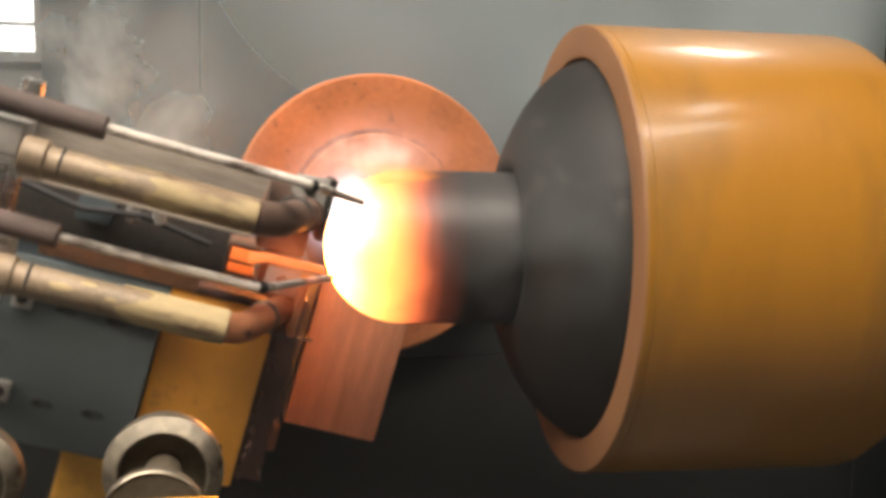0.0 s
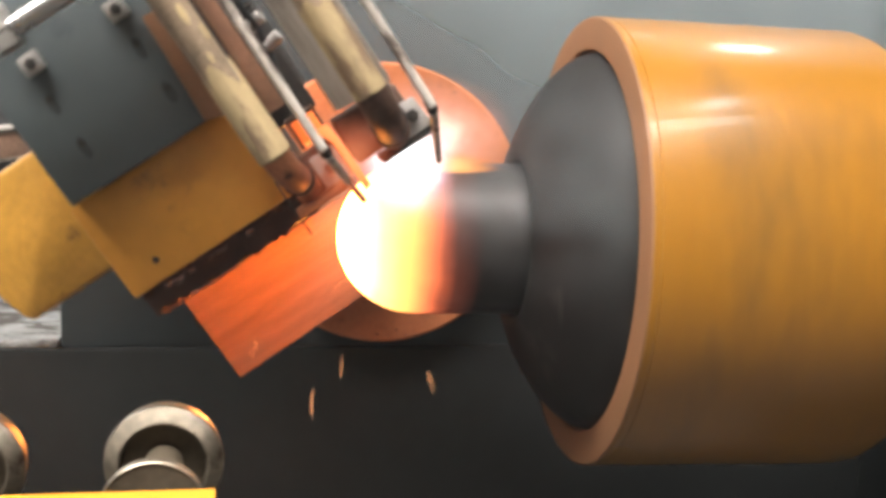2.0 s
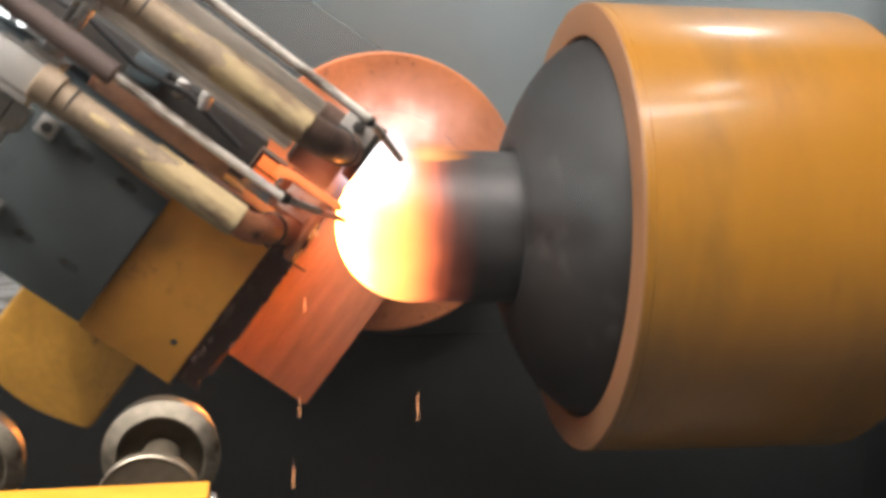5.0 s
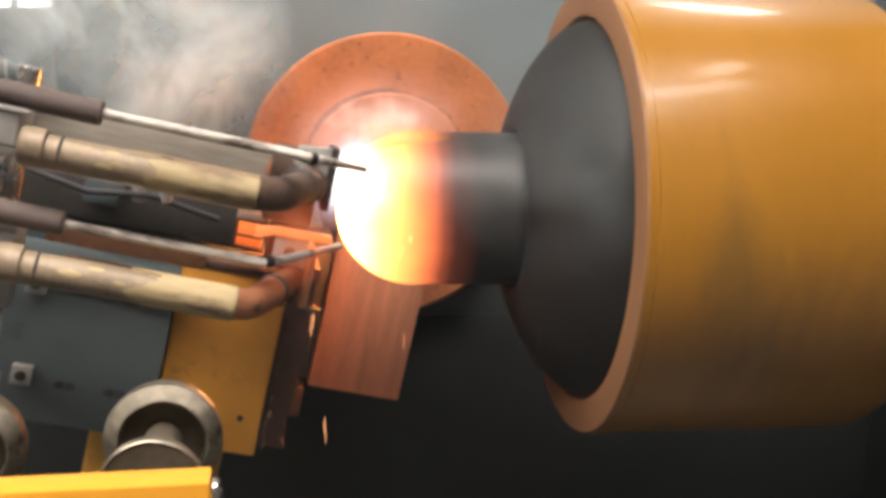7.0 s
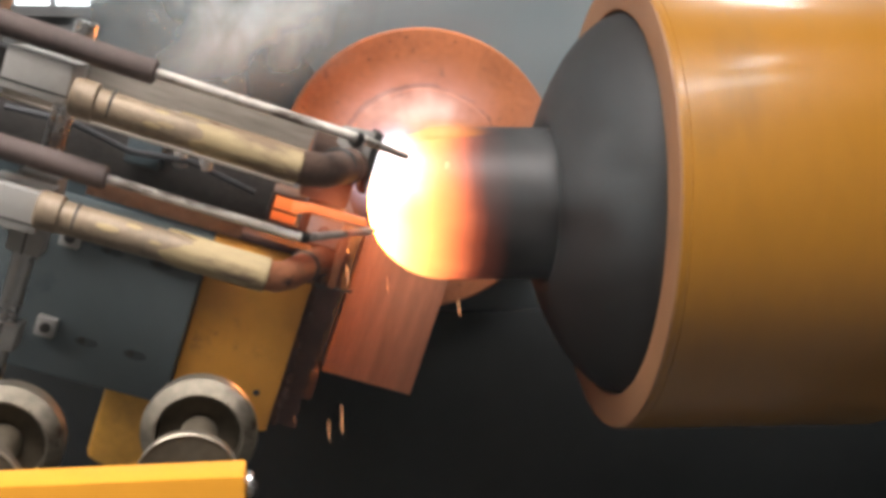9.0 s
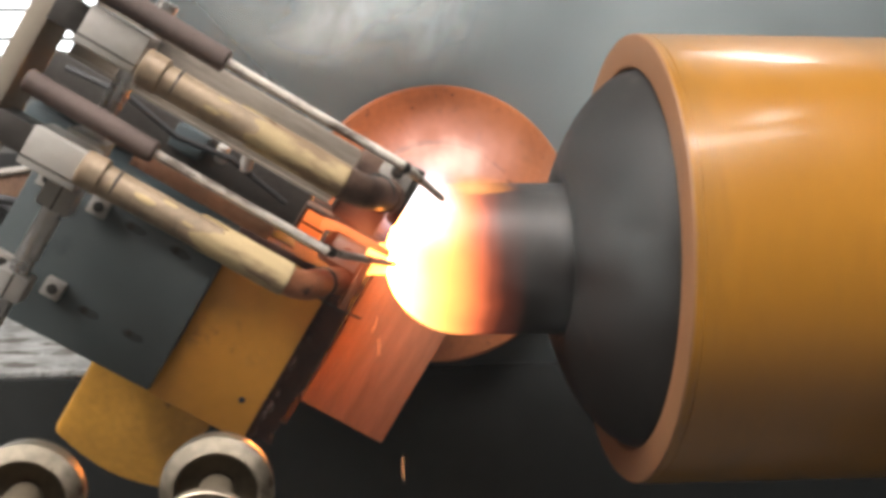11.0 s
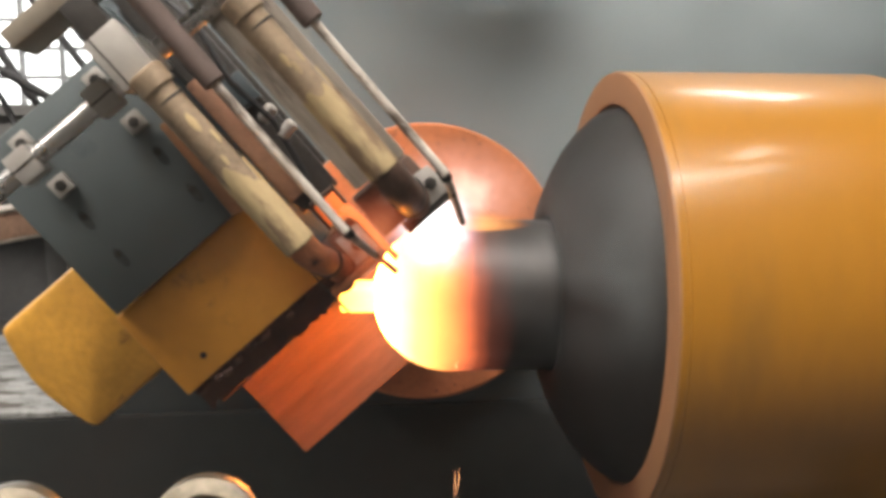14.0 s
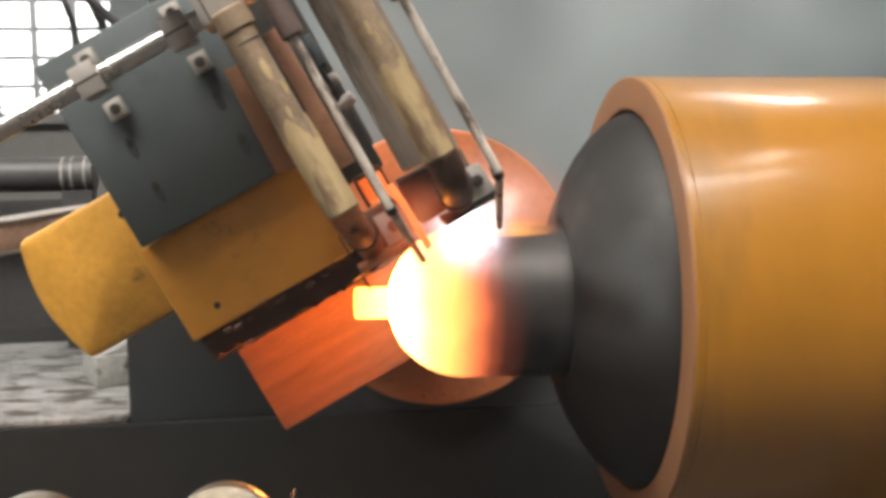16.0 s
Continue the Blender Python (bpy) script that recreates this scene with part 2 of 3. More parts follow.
def lathe(bm, profile, m=None, n=64):
    """Turns the profile, pairs of x and radius, about the x axis; m places it."""
    m = m or Matrix()
    rings = []
    for x, r in profile:
        if r < 1e-6:
            rings.append([bm.verts.new(m @ Vector((x, 0, 0)))])
        else:
            rings.append([bm.verts.new(m @ Vector((x, r * math.cos(2 * math.pi * k / n), r * math.sin(2 * math.pi * k / n)))) for k in range(n)])
    for a, b in zip(rings, rings[1:]):
        for k in range(n):
            j = (k + 1) % n
            if len(a) == 1 and len(b) == 1:
                continue
            q = [a[0], b[j], b[k]] if len(a) == 1 else [a[k], a[j], b[0]] if len(b) == 1 else [a[k], a[j], b[j], b[k]]
            f = bm.faces.new(q)
            f.smooth = True
    bmesh.ops.recalc_face_normals(bm, faces=bm.faces)
    return bm


def along(p, q):
    """The pose whose x axis runs from p to q."""
    d = Vector(q) - Vector(p)
    return Matrix.Translation(p) @ d.to_track_quat("X", "Z").to_matrix().to_4x4(), d.length


def rod(bm, p, q, r, r2=None, n=20, bev=0.0015):
    m, l = along(p, q)
    r2 = r if r2 is None else r2
    bev = min(bev, r * 0.4, r2 * 0.4, l * 0.3)
    return lathe(bm, [(0, 0), (0, r - bev), (bev, r), (l - bev, r2), (l, r2 - bev), (l, 0)], m, n)


def pipe(bm, pts, r, n=14):
    """A bent bar through pts."""
    pts = [Vector(p) for p in pts]
    rings = []
    up = Vector((0.3, 0.5, 0.81))
    for i, p in enumerate(pts):
        d = (pts[min(i + 1, len(pts) - 1)] - pts[max(i - 1, 0)]).normalized()
        a = d.cross(up).normalized()
        b = d.cross(a)
        rings.append([bm.verts.new(p + r * (math.cos(2 * math.pi * k / n) * a + math.sin(2 * math.pi * k / n) * b)) for k in range(n)])
    for s, t in zip(rings, rings[1:]):
        for k in range(n):
            bm.faces.new((s[k], s[(k + 1) % n], t[(k + 1) % n], t[k])).smooth = True
    bm.faces.new(rings[0]), bm.faces.new(rings[-1][::-1])
    bmesh.ops.recalc_face_normals(bm, faces=bm.faces)
    return bm


def mesh(name, bm, material):
    me = bpy.data.meshes.new(name)
    bm.to_mesh(me)
    bm.free()
    me.materials.append(material)
    me.set_sharp_from_angle(angle=radians(32))
    return me


def part(name, bm, material, parent, label=""):
    ob = new(name, mesh(name, bm, material))
    ob.parent = parent
    return tagged(ob, label)


def thing(name, bm, material, label, category, group="", kind=""):
    return tagged(new(name, mesh(name, bm, material) if bm else None), label, category, group, kind)


def B():
    return bmesh.new()


def hexbolt(bm, x, y, z, r=0.006, h=0.006):
    """A hexagon bolt head that faces -y."""
    rod(bm, (x, y, z), (x, y - h, z), r, n=6, bev=0.0008)
    return rod(bm, (x, y - h, z), (x, y - h - 0.0015, z), r * 0.55, n=10, bev=0.0003)


# ---- setting ----
FZ = -1.0
thing("floor", box(B(), -7, 8, -5, 10, FZ - 0.2, FZ), FLOOR, "oil-stained grey concrete hall floor", "floor", kind="structure")
thing("ceiling", box(B(), -7, 8, -5, 10, 6.0, 6.2), ROOF, "grey sheet-metal hall roof", "ceiling", kind="structure")
thing("wall_south", box(B(), -7, 8, -5.2, -5, FZ, 6.0), HALL, "plain grey plastered hall wall", "wall", kind="structure")
thing("wall_east", box(B(), 8, 8.2, -5, 10, FZ, 6.0), HALL, "plain grey plastered hall wall", "wall", kind="structure")
thing("wall_west", box(B(), -7.2, -7, -5, 10, FZ, 6.0), HALL, "plain grey plastered hall wall", "wall", kind="structure")
WY = 6.0
WX0, WX1, WZ0, WZ1 = -5.2, -1.47, 0.405, 2.41
bm = B()
for a in ((-7, WX0, FZ, 6), (WX1, 8, FZ, 6), (WX0, WX1, FZ, WZ0), (WX0, WX1, WZ1, 6)):
    box(bm, a[0], a[1], WY, WY + 0.25, a[2], a[3])
thing("wall_north", bm, HALL, "grey plastered hall wall with a wide window opening", "wall", kind="structure")
win = thing("window_1", None, None, "wide overexposed factory window with a steel grid", "window", kind="structure")
for i in range(16):
    x = WX0 + (WX1 - WX0) * i / 15
    part("mullion", box(B(), x - 0.015, x + 0.015, WY + 0.06, WY + 0.12, WZ0, WZ1), ROOF, win)
for i in range(12):
    z = WZ0 + (WZ1 - WZ0) * i / 11
    part("transom", box(B(), WX0, WX1, WY + 0.07, WY + 0.11, z - 0.013, z + 0.013), ROOF, win)
part("sill", box(B(), WX0 - 0.1, WX1 + 0.1, WY - 0.08, WY + 0.1, WZ0 - 0.06, WZ0), HALL, win)
bm = B()
box(bm, -9, 2, WY + 1.5, WY + 1.6, -1, 5)
thing("backdrop", bm, flame_mat("bright_sky", (0.93, 0.97, 1.0), 3.0, 1.0), "overexposed white daylight beyond the window", "sky", kind="structure")

# upright machine panel and the bed under it
PX, PY = -0.442, 0.56
BZ = -0.229
bm = B()
box(bm, PX, -0.231, PY, PY + 0.05, BZ, 0.64, 0.002)
box(bm, -0.229, 1.6, PY, PY + 0.05, BZ, 0.64, 0.002)
thing("wall_panel", bm, WALLP, "grey-green sheet-metal machine panel with an upright seam", "machine panel", kind="structure")
bm = B()
box(bm, -1.6, 1.8, PY - 0.012, 1.45, FZ, BZ, 0.004)
thing("machine_bed", bm, BED, "dark green cast machine bed under the panel", "machine bed", kind="structure")

# ---- spindle with its cover, and the tube in it ----
AXIS = pose(0, 0.1, 0.0033, 0, 0.79, -1.15)
cover = thing("spindle_cover", lathe(B(), [(0.1726, 0.202), (0.1726, 0.2342), (0.1735, 0.235), (0.1795, 0.235), (0.18, 0.2342), (0.1808, 0.2342), (0.1813, 0.235), (0.438, 0.235), (0.446, 0.233), (0.475, 0.216), (0.49, 0.205), (0.76, 0.2), (0.76, 0.05)], n=128),
              GOLD, "glossy golden-yellow painted rotating spindle cover", "machine cover")
part("rim", lathe(B(), [(0.26, 0.1985), (0.19, 0.1985), (0.1712, 0.2005), (0.17, 0.2022), (0.17, 0.2325), (0.1708, 0.2342), (0.1722, 0.2347), (0.1724, 0.22)], n=128), RIMPAINT, cover, "dull orange-brown front ring")
part("cone", lathe(B(), [(0.3, 0.0805), (0.107, 0.0805), (0.1035, 0.0822), (0.1008, 0.086), (0.0998, 0.0915), (0.1004, 0.097), (0.103, 0.1055), (0.109, 0.1205), (0.118, 0.1395), (0.129, 0.1585),
                         (0.142, 0.1755), (0.156, 0.1885), (0.168, 0.196), (0.18, 0.1995), (0.3, 0.2)], n=128),
     CONE, cover, "sooty dark steel nose cone")
cover.matrix_world = AXIS
headstock = thing("headstock", box(B(), 0.78, 1.5, -0.3, 0.5, FZ, 0.4, 0.02), BED, "dark green machine headstock behind the spindle", "machine housing")
part("spindle_flange", lathe(B(), [(0.77, 0.05), (0.77, 0.25), (0.785, 0.25)], AXIS), DARK, headstock)

TR, TX = 0.0795, -0.0075
dome = [(TX - TR * math.cos(a), TR * math.sin(a)) for a in [math.pi / 2 * k / 20 for k in range(21)]]
tube = thing("steel_tube", None, None, "steel tube with a glowing white-hot domed end", "steel tube")
part("dome", lathe(B(), dome, n=96), HOT, tube, "white-hot closed dome")
part("barrel", lathe(B(), [(TX, TR), (0.02, TR), (0.06, TR), (0.25, TR)], n=96), HOT, tube, "grey steel barrel, red-hot near the dome")
tube.matrix_world = AXIS
nub = thing("hot_nub", lathe(B(), [(-0.047, 0), (-0.0475, 0.006), (-0.046, 0.012), (-0.047, 0.0145), (-0.0445, 0.0165), (-0.02, 0.0162), (0, 0.0165), (0.02, 0.0165), (0.03, 0)], n=32),
            NUBHOT, "short glowing steel neck drawn out of the tube dome", "steel neck")


# ---- the swinging head, drawn with its burners pointing down ----
head = thing("swing_head", None, None, "swinging burner head with blue and ochre plates on a round flange", "machine head")
E_ = lambda *a, **k: box(B(), *a, **k)
part("rubbing_plate", E_(-0.268, 0.05, 0.302, 0.332, -0.06, 0.0575, bev=0.002), RUBP, head, "brushed steel rubbing plate, coloured orange for the tube's firelight")
part("plate_arm", E_(-0.06, 0.05, 0.332, 0.487, -0.045, 0.05, bev=0.004), DARK, head)
rough = [(-0.241 + 0.179 * k / 40, 0.0985 + 0.006 * noise.noise((k * 0.37, 3.1, 0.4)) + 0.003 * noise.noise((k * 1.3, 0.2, 7.7))) for k in range(41)]
part("scale_slab", prism(B(), rough + [(-0.062, 0.127), (-0.241, 0.127)], 0.0, 0.3), SLAB, head, "rough rust-brown slab with a ragged edge")
# Dark block added to stand for the shade in the gap below the slab.
part("gap_filler", E_(-0.232, -0.066, 0.21, 0.3, 0.07, 0.1, bev=0.003), DARK, head, "dark block added for the shaded gap under the slab")
bm = B()
rng = random.Random(4)
for k in range(46):
    x, z = rng.uniform(-0.238, -0.07), 0.1225 + rng.uniform(-0.004, 0.003)
    s = rng.uniform(0.0015, 0.004)
    bmesh.ops.create_icosphere(bm, subdivisions=1, radius=s, matrix=Matrix.Translation((x, rng.uniform(-0.029, -0.004), z)) @ Matrix.Diagonal((1.6, 1, 0.8, 1)))
tagged(part("scale_crust", bm, SLAB, head, "crust of scale and spatter"), kind="stuff")
part("side_tab", E_(-0.272, -0.243, 0.19, 0.3, 0.107, 0.13, bev=0.003), COPPER, head)
part("side_tab", E_(-0.276, -0.24, 0.2, 0.3, 0.07, 0.107, bev=0.003), SLAB, head)
oc = part("ochre_plate", E_(-0.242, -0.073, -0.03, 0.06, 0.126, 0.2215, bev=0.0025), YEL, head, "ochre-painted plate with a tapped hole")
part("hole", rod(B(), (-0.207, -0.0305, 0.145), (-0.207, -0.028, 0.145), 0.0035, n=12), BOLT, oc)
part("end_crust", E_(-0.0732, -0.0655, -0.032, 0.065, 0.118, 0.224, bev=0.002), SLAB, head, "burnt brown crust on the plate end")
bl = part("blue_plate", E_(-0.234, -0.082, -0.05, 0.05, 0.2225, 0.40, bev=0.0025), BLUE, head, "slate-blue painted machine plate")
for x, z in ((-0.111, 0.262), (-0.196, 0.305), (-0.196, 0.262), (-0.111, 0.305)):
    part("hole", rod(B(), (x, -0.0507, z), (x, -0.048, z), 0.0038, n=12), BOLT, bl)
    run = [(x + (0.0042 + 0.0012 * noise.noise((k * 0.9, x * 90, z * 70))) * math.cos(k * math.pi / 8), z - 0.004 + 0.0105 * math.sin(k * math.pi / 8)) for k in range(16)]
    part("oil_run", prism(B(), run, -0.0503, -0.0495), OILY, bl, "dark oil run below the hole")
part("dark_column", E_(-0.09, -0.064, 0.0, 0.06, 0.172, 0.44, bev=0.002), BLUED, head)
# Second column coloured dark for the shade between the burners.
part("dark_column", E_(-0.055, -0.012, -0.01, 0.06, 0.18, 0.44, bev=0.002), DARK, head)
part("brown_plate", E_(-0.05, -0.036, -0.152, -0.147, 0.2, 0.32, bev=0.001), BROWN, head, "red-brown heat shield plate")
part("ochre_strip", prism(B(), [(-0.1, 0.222), (-0.08, 0.216), (-0.079, 0.318), (-0.094, 0.32)], -0.062, -0.0505, 0.0015), RIMPAINT, head, "faded ochre strip")
for fx, fz in ((-0.026, 0.268), (-0.022, 0.246)):
    part("fitting", rod(B(), (fx, -0.03, fz), (fx + 0.016, -0.034, fz + 0.003), 0.006, n=12), BEIGE, head, "small grey pipe fitting")
part("fitting_block", E_(-0.035, -0.012, -0.035, -0.01, 0.285, 0.315, bev=0.002), BLUED, head)
part("ignition_wire", pipe(B(), [(-0.02, -0.03, 0.42), (-0.014, -0.05, 0.36), (-0.024, -0.045, 0.31), (-0.018, -0.035, 0.26), (-0.03, -0.02, 0.2)], 0.0028, 10), HOSE, head)
# Box coloured dark to put shade behind the burners.
part("rear_box", E_(-0.062, -0.006, 0.06, 0.3, 0.2, 0.44, bev=0.004), DARK, head)
mo = part("motor_box", prism(B(), [(-0.236, 0.15)] + [(-0.366 - 0.013 * math.sin(math.pi * k / 12), 0.15 + 0.0115 * k) for k in range(13)] + [(-0.236, 0.288)], 0.1, 0.27, 0.007), CAST, head, "ochre cast motor box with rounded edges")
part("hole", rod(B(), (-0.262, 0.0995, 0.262), (-0.262, 0.102, 0.262), 0.0045, n=12), BOLT, mo)
part("motor_bracket", E_(-0.236, -0.2, 0.12, 0.25, 0.16, 0.29, bev=0.004), BLUED, head)
part("swing_arm", E_(-0.2, -0.06, 0.28, 0.46, 0.08, 0.44, bev=0.006), BLUED, head)
part("swing_arm", E_(-0.19, -0.05, 0.42, 0.484, 0.02, 0.2, bev=0.006), DARK, head)

# rail rod with two clamps
part("rail_rod", rod(B(), (-0.42, -0.1, 0.3605), (0.073, -0.1, 0.3605), 0.0088, n=24), CHROME, head, "dull chrome rail rod")
for x in (-0.19, -0.108):
    cl = part("rod_clamp", prism(B(), [(x - 0.011, 0.347), (x + 0.011, 0.347), (x + 0.011, 0.374), (x - 0.011, 0.374)], -0.113, -0.086, 0.0015), BEIGE, head, "grey split rod clamp")
    part("clamp_slit", E_(x - 0.0112, x + 0.0112, -0.1135, -0.11, 0.3597, 0.3611), BOLT, cl)
    for z in (0.336, 0.383):
        lug = part("clamp_lug", E_(x - 0.0085, x + 0.0085, -0.06, -0.05, z - 0.0085, z + 0.0085, bev=0.0012), BEIGE, head)
        part("socket_bolt", rod(B(), (x, -0.0595, z), (x, -0.0615, z), 0.0048, n=12, bev=0.001), BOLT, lug)

# cross bar above, with hose fittings
part("cross_bar", E_(-0.125, 0.075, -0.17, -0.1, 0.418, 0.434, bev=0.0015), TAN, head, "dusty tan cross bar")
for x in (-0.07, 0.028):
    part("bar_bolt", rod(B(), (x, -0.13, 0.434), (x, -0.13, 0.446), 0.006, n=6), BOLT, head)


def burner(x, y, top, coat):
    """A gas burner barrel, bare brass above and coated below, with the coat's torn upper edge."""
    b = part("burner", rod(B(), (x, y, 0.171), (x - 0.001, y, top), 0.0117, 0.0125, n=28), BRASS, head, "heat-stained brass burner barrel")
    r2 = random.Random(int(1000 * x) + 7)
    bm = B()
    n = 36
    rings = []
    for k, z in enumerate((0.1715, 0.173, 0.19, 0.205, 0.22, coat, coat)):
        ring = []
        for i in range(n):
            a = 2 * math.pi * i / n
            torn = 0.03 * noise.noise((1.4 * math.cos(a) + 9 * x, 1.4 * math.sin(a), 2.0)) + 0.006 * noise.noise((5 * math.cos(a), 5 * math.sin(a), 9 * x)) if k >= 5 else 0
            rad = (0.0122, 0.0134, 0.0136, 0.0134, 0.0136, 0.0133, 0.0116)[k] + 0.0005 * noise.noise((40 * x + 4 * math.cos(a), 4 * math.sin(a), 90 * z))
            ring.append(bm.verts.new((x + rad * math.cos(a), y + rad * math.sin(a), z + torn)))
        rings.append(ring)
    for p, q in zip(rings, rings[1:]):
        for i in range(n):
            bm.faces.new((p[i], p[(i + 1) % n], q[(i + 1) % n], q[i])).smooth = True
    part("coating", bm, PALE, b, "flaking cream-yellow heat coating")
    bm = B()
    for k in range(3):
        z, a = coat + r2.uniform(0.012, 0.05), r2.uniform(-2.4, -0.7)
        m = Matrix.Translation((x + 0.0119 * math.cos(a), y + 0.0119 * math.sin(a), z)) @ Matrix.Rotation(a, 4, "Z") @ Matrix.Diagonal((0.2, 0.8, 2.6, 1))
        bmesh.ops.create_icosphere(bm, subdivisions=2, radius=r2.uniform(0.002, 0.0038), matrix=m)
    tagged(part("flaking", bm, PALE, b, "last flakes of the cream coating"), kind="stuff")
    part("collar", rod(B(), (x, y, top - 0.002), (x, y, top + 0.016), 0.0145, n=28), BRASS, b)
    part("ferrule", rod(B(), (x, y, top - 0.013), (x, y, top - 0.011), 0.0129, n=28, bev=0.0006), DARK, b)
    return b


bA = burner(-0.064, -0.185, 0.328, 0.243)
bB = burner(0.022, -0.183, 0.326, 0.25)
part("nozzle", pipe(B(), [(-0.064, -0.185, 0.175), (-0.064, -0.181, 0.165), (-0.063, -0.166, 0.156), (-0.061, -0.125, 0.143), (-0.059, -0.075, 0.127)], 0.0118, 20), COPPER, bA, "heat-tinted copper nozzle elbow")
part("nozzle_tip", rod(B(), (-0.059, -0.078, 0.128), (-0.058, -0.052, 0.118), 0.0135, 0.011, n=22), COPPER, bA)
part("nozzle_ring", rod(B(), (-0.0613, -0.131, 0.145), (-0.061, -0.125, 0.143), 0.0134, n=22), SOOT, bA)
part("nozzle", pipe(B(), [(0.022, -0.183, 0.175), (0.022, -0.179, 0.165), (0.0225, -0.165, 0.154), (0.0245, -0.13, 0.142), (0.026, -0.09, 0.128)], 0.0135, 20), SOOT, bB, "burnt dark nozzle elbow")
part("nozzle_tip", rod(B(), (0.0252, -0.108, 0.135), (0.0262, -0.082, 0.125), 0.0155, 0.013, n=22), SOOT, bB)
part("nozzle_ring", rod(B(), (0.025, -0.128, 0.144), (0.0252, -0.12, 0.1405), 0.0155, n=22), DARK, bB)
for b, x0, z0, z1 in ((bA, -0.085, 0.341, 0.387), (bB, 0.0125, 0.3455, 0.393)):
    hb = part("holder_block", E_(x0, x0 + 0.031, -0.182, -0.13, z0, z1, bev=0.0015), BEIGE, b, "light grey burner holder block")
    part("block_slit", E_(x0 + 0.006, x0 + 0.0073, -0.1824, -0.18, z0, z1), BOLT, hb)
    part("post", E_(x0 + 0.004, x0 + 0.027, -0.17, -0.13, z1 - 0.002, 0.42, bev=0.001), DARK, b)
part("rod_end_clamp", E_(-0.082, -0.05, -0.13, -0.086, 0.345, 0.376, bev=0.0015), BEIGE, head)

# feeler rods in brown sleeves
for x, y, zs, zt, bend, tip in ((-0.0305, -0.172, 0.305, 0.38, (-0.0315, -0.172, 0.155), (-0.0255, -0.06, 0.091)), (0.0555, -0.18, 0.291, 0.384, (0.0555, -0.179, 0.138), (0.0465, -0.08, 0.0865))):
    fr = part("feeler_rod", rod(B(), (x, y, zt), bend, 0.0038, n=16), ROD, head, "thin pale feeler rod with worn coating")
    part("sleeve", rod(B(), (x, y, zs), (x + 0.001, y, zt + 0.03), 0.0092, n=20), SLEEVE, fr, "dark brown rubber sleeve")
    m = Vector(bend).lerp(Vector(tip), 0.08)
    part("joint", rod(B(), Vector(bend) + Vector((0, 0, 0.008)), m, 0.0046, n=14), DARK, fr)
    part("tip", rod(B(), m, tip, 0.0036, 0.003, n=14), ROD, fr, "thin metal feeler tip")

# brackets, shield bar and small copper pieces round the nozzles
gb = part("shield_bar", prism(B(), [(-0.002, 0.170), (0.046, 0.166), (0.048, 0.17), (0.048, 0.41), (-0.002, 0.41)], -0.098, -0.088, 0.001), GREYBAR, head, "grey flat shield bar")
part("bar_lip", E_(-0.0042, -0.002, -0.106, -0.088, 0.171, 0.41, bev=0.0006), GREYBAR, gb)
b1 = part("nozzle_bracket", prism(B(), [(0.022, 0.118), (0.059, 0.118), (0.056, 0.146), (0.041, 0.147)], -0.094, -0.086, 0.001), BEIGE, head, "grey trapezoid nozzle bracket")
part("bolt", hexbolt(B(), 0.047, -0.094, 0.133, 0.0058, 0.005), BOLT, b1)
part("bracket_foot", E_(0.006, 0.059, -0.092, -0.05, 0.111, 0.118, bev=0.001), DARK, b1)
b2 = part("nozzle_bracket", prism(B(), [(-0.046, 0.121), (-0.022, 0.121), (-0.022, 0.149), (-0.046, 0.149)], -0.094, -0.086, 0.001), BEIGE, head, "grey square nozzle bracket")
part("bolt", hexbolt(B(), -0.034, -0.094, 0.135, 0.0055, 0.004), BOLT, b2)
part("copper_strip", E_(-0.078, -0.03, -0.1, -0.075, 0.1125, 0.1195, bev=0.0015), COPPER, head, "orange-lit copper strip")
part("copper_block", E_(-0.042, -0.02, -0.06, 0.0, 0.159, 0.181, bev=0.002), COPPER_GLOW, head, "copper block with painted orange firelight")
for x0, x1, z0, z1 in ((-0.045, -0.042, 0.156, 0.184), (-0.02, -0.0175, 0.156, 0.184), (-0.042, -0.02, 0.181, 0.184)):
    part("block_frame", E_(x0, x1, -0.066, 0.0, z0, z1, bev=0.001), SOOT, head, "burnt frame round the copper block")
part("block_fin", E_(-0.0335, -0.0315, -0.064, -0.06, 0.159, 0.181, bev=0.0006), SOOT, head)
part("copper_arm", prism(B(), [(-0.027, 0.166), (-0.017, 0.167), (-0.0145, 0.15), (-0.0135, 0.104), (-0.0195, 0.102), (-0.021, 0.15)], -0.096, -0.088, 0.001), COPPER_GLOW, head, "copper arm with painted orange firelight")
part("manifold", E_(-0.012, 0.05, -0.085, -0.03, 0.122, 0.164, bev=0.003), SOOT, head)
part("manifold", E_(-0.052, -0.014, -0.084, -0.062, 0.12, 0.155, bev=0.003), SOOT, head)
part("spark_wire", pipe(B(), [(-0.0785, -0.095, 0.15), (-0.079, -0.1, 0.125), (-0.078, -0.095, 0.098)], 0.0009, 6), DARK, head)
part("spark_wire", pipe(B(), [(-0.079, -0.09, 0.118), (-0.0785, -0.085, 0.095)], 0.0009, 6), DARK, head)

# hoses that leave the top of the head
rng = random.Random(8)
for k in range(5):
    x, y = -0.215 + 0.027 * k, rng.uniform(0.06, 0.14)
    pts = [(x + (0.11 * math.sin(2.1 * k + 0.6) + 0.03 * math.sin(4 * u + k)) * u + rng.uniform(-0.002, 0.002), y + 0.04 * u * math.cos(1.7 * k), 0.39 + 0.4 * u) for u in [i / 14 for i in range(15)]]
    part("hose", pipe(B(), pts, rng.uniform(0.0032, 0.0052), 12), HOSE, head, "black rubber hose")
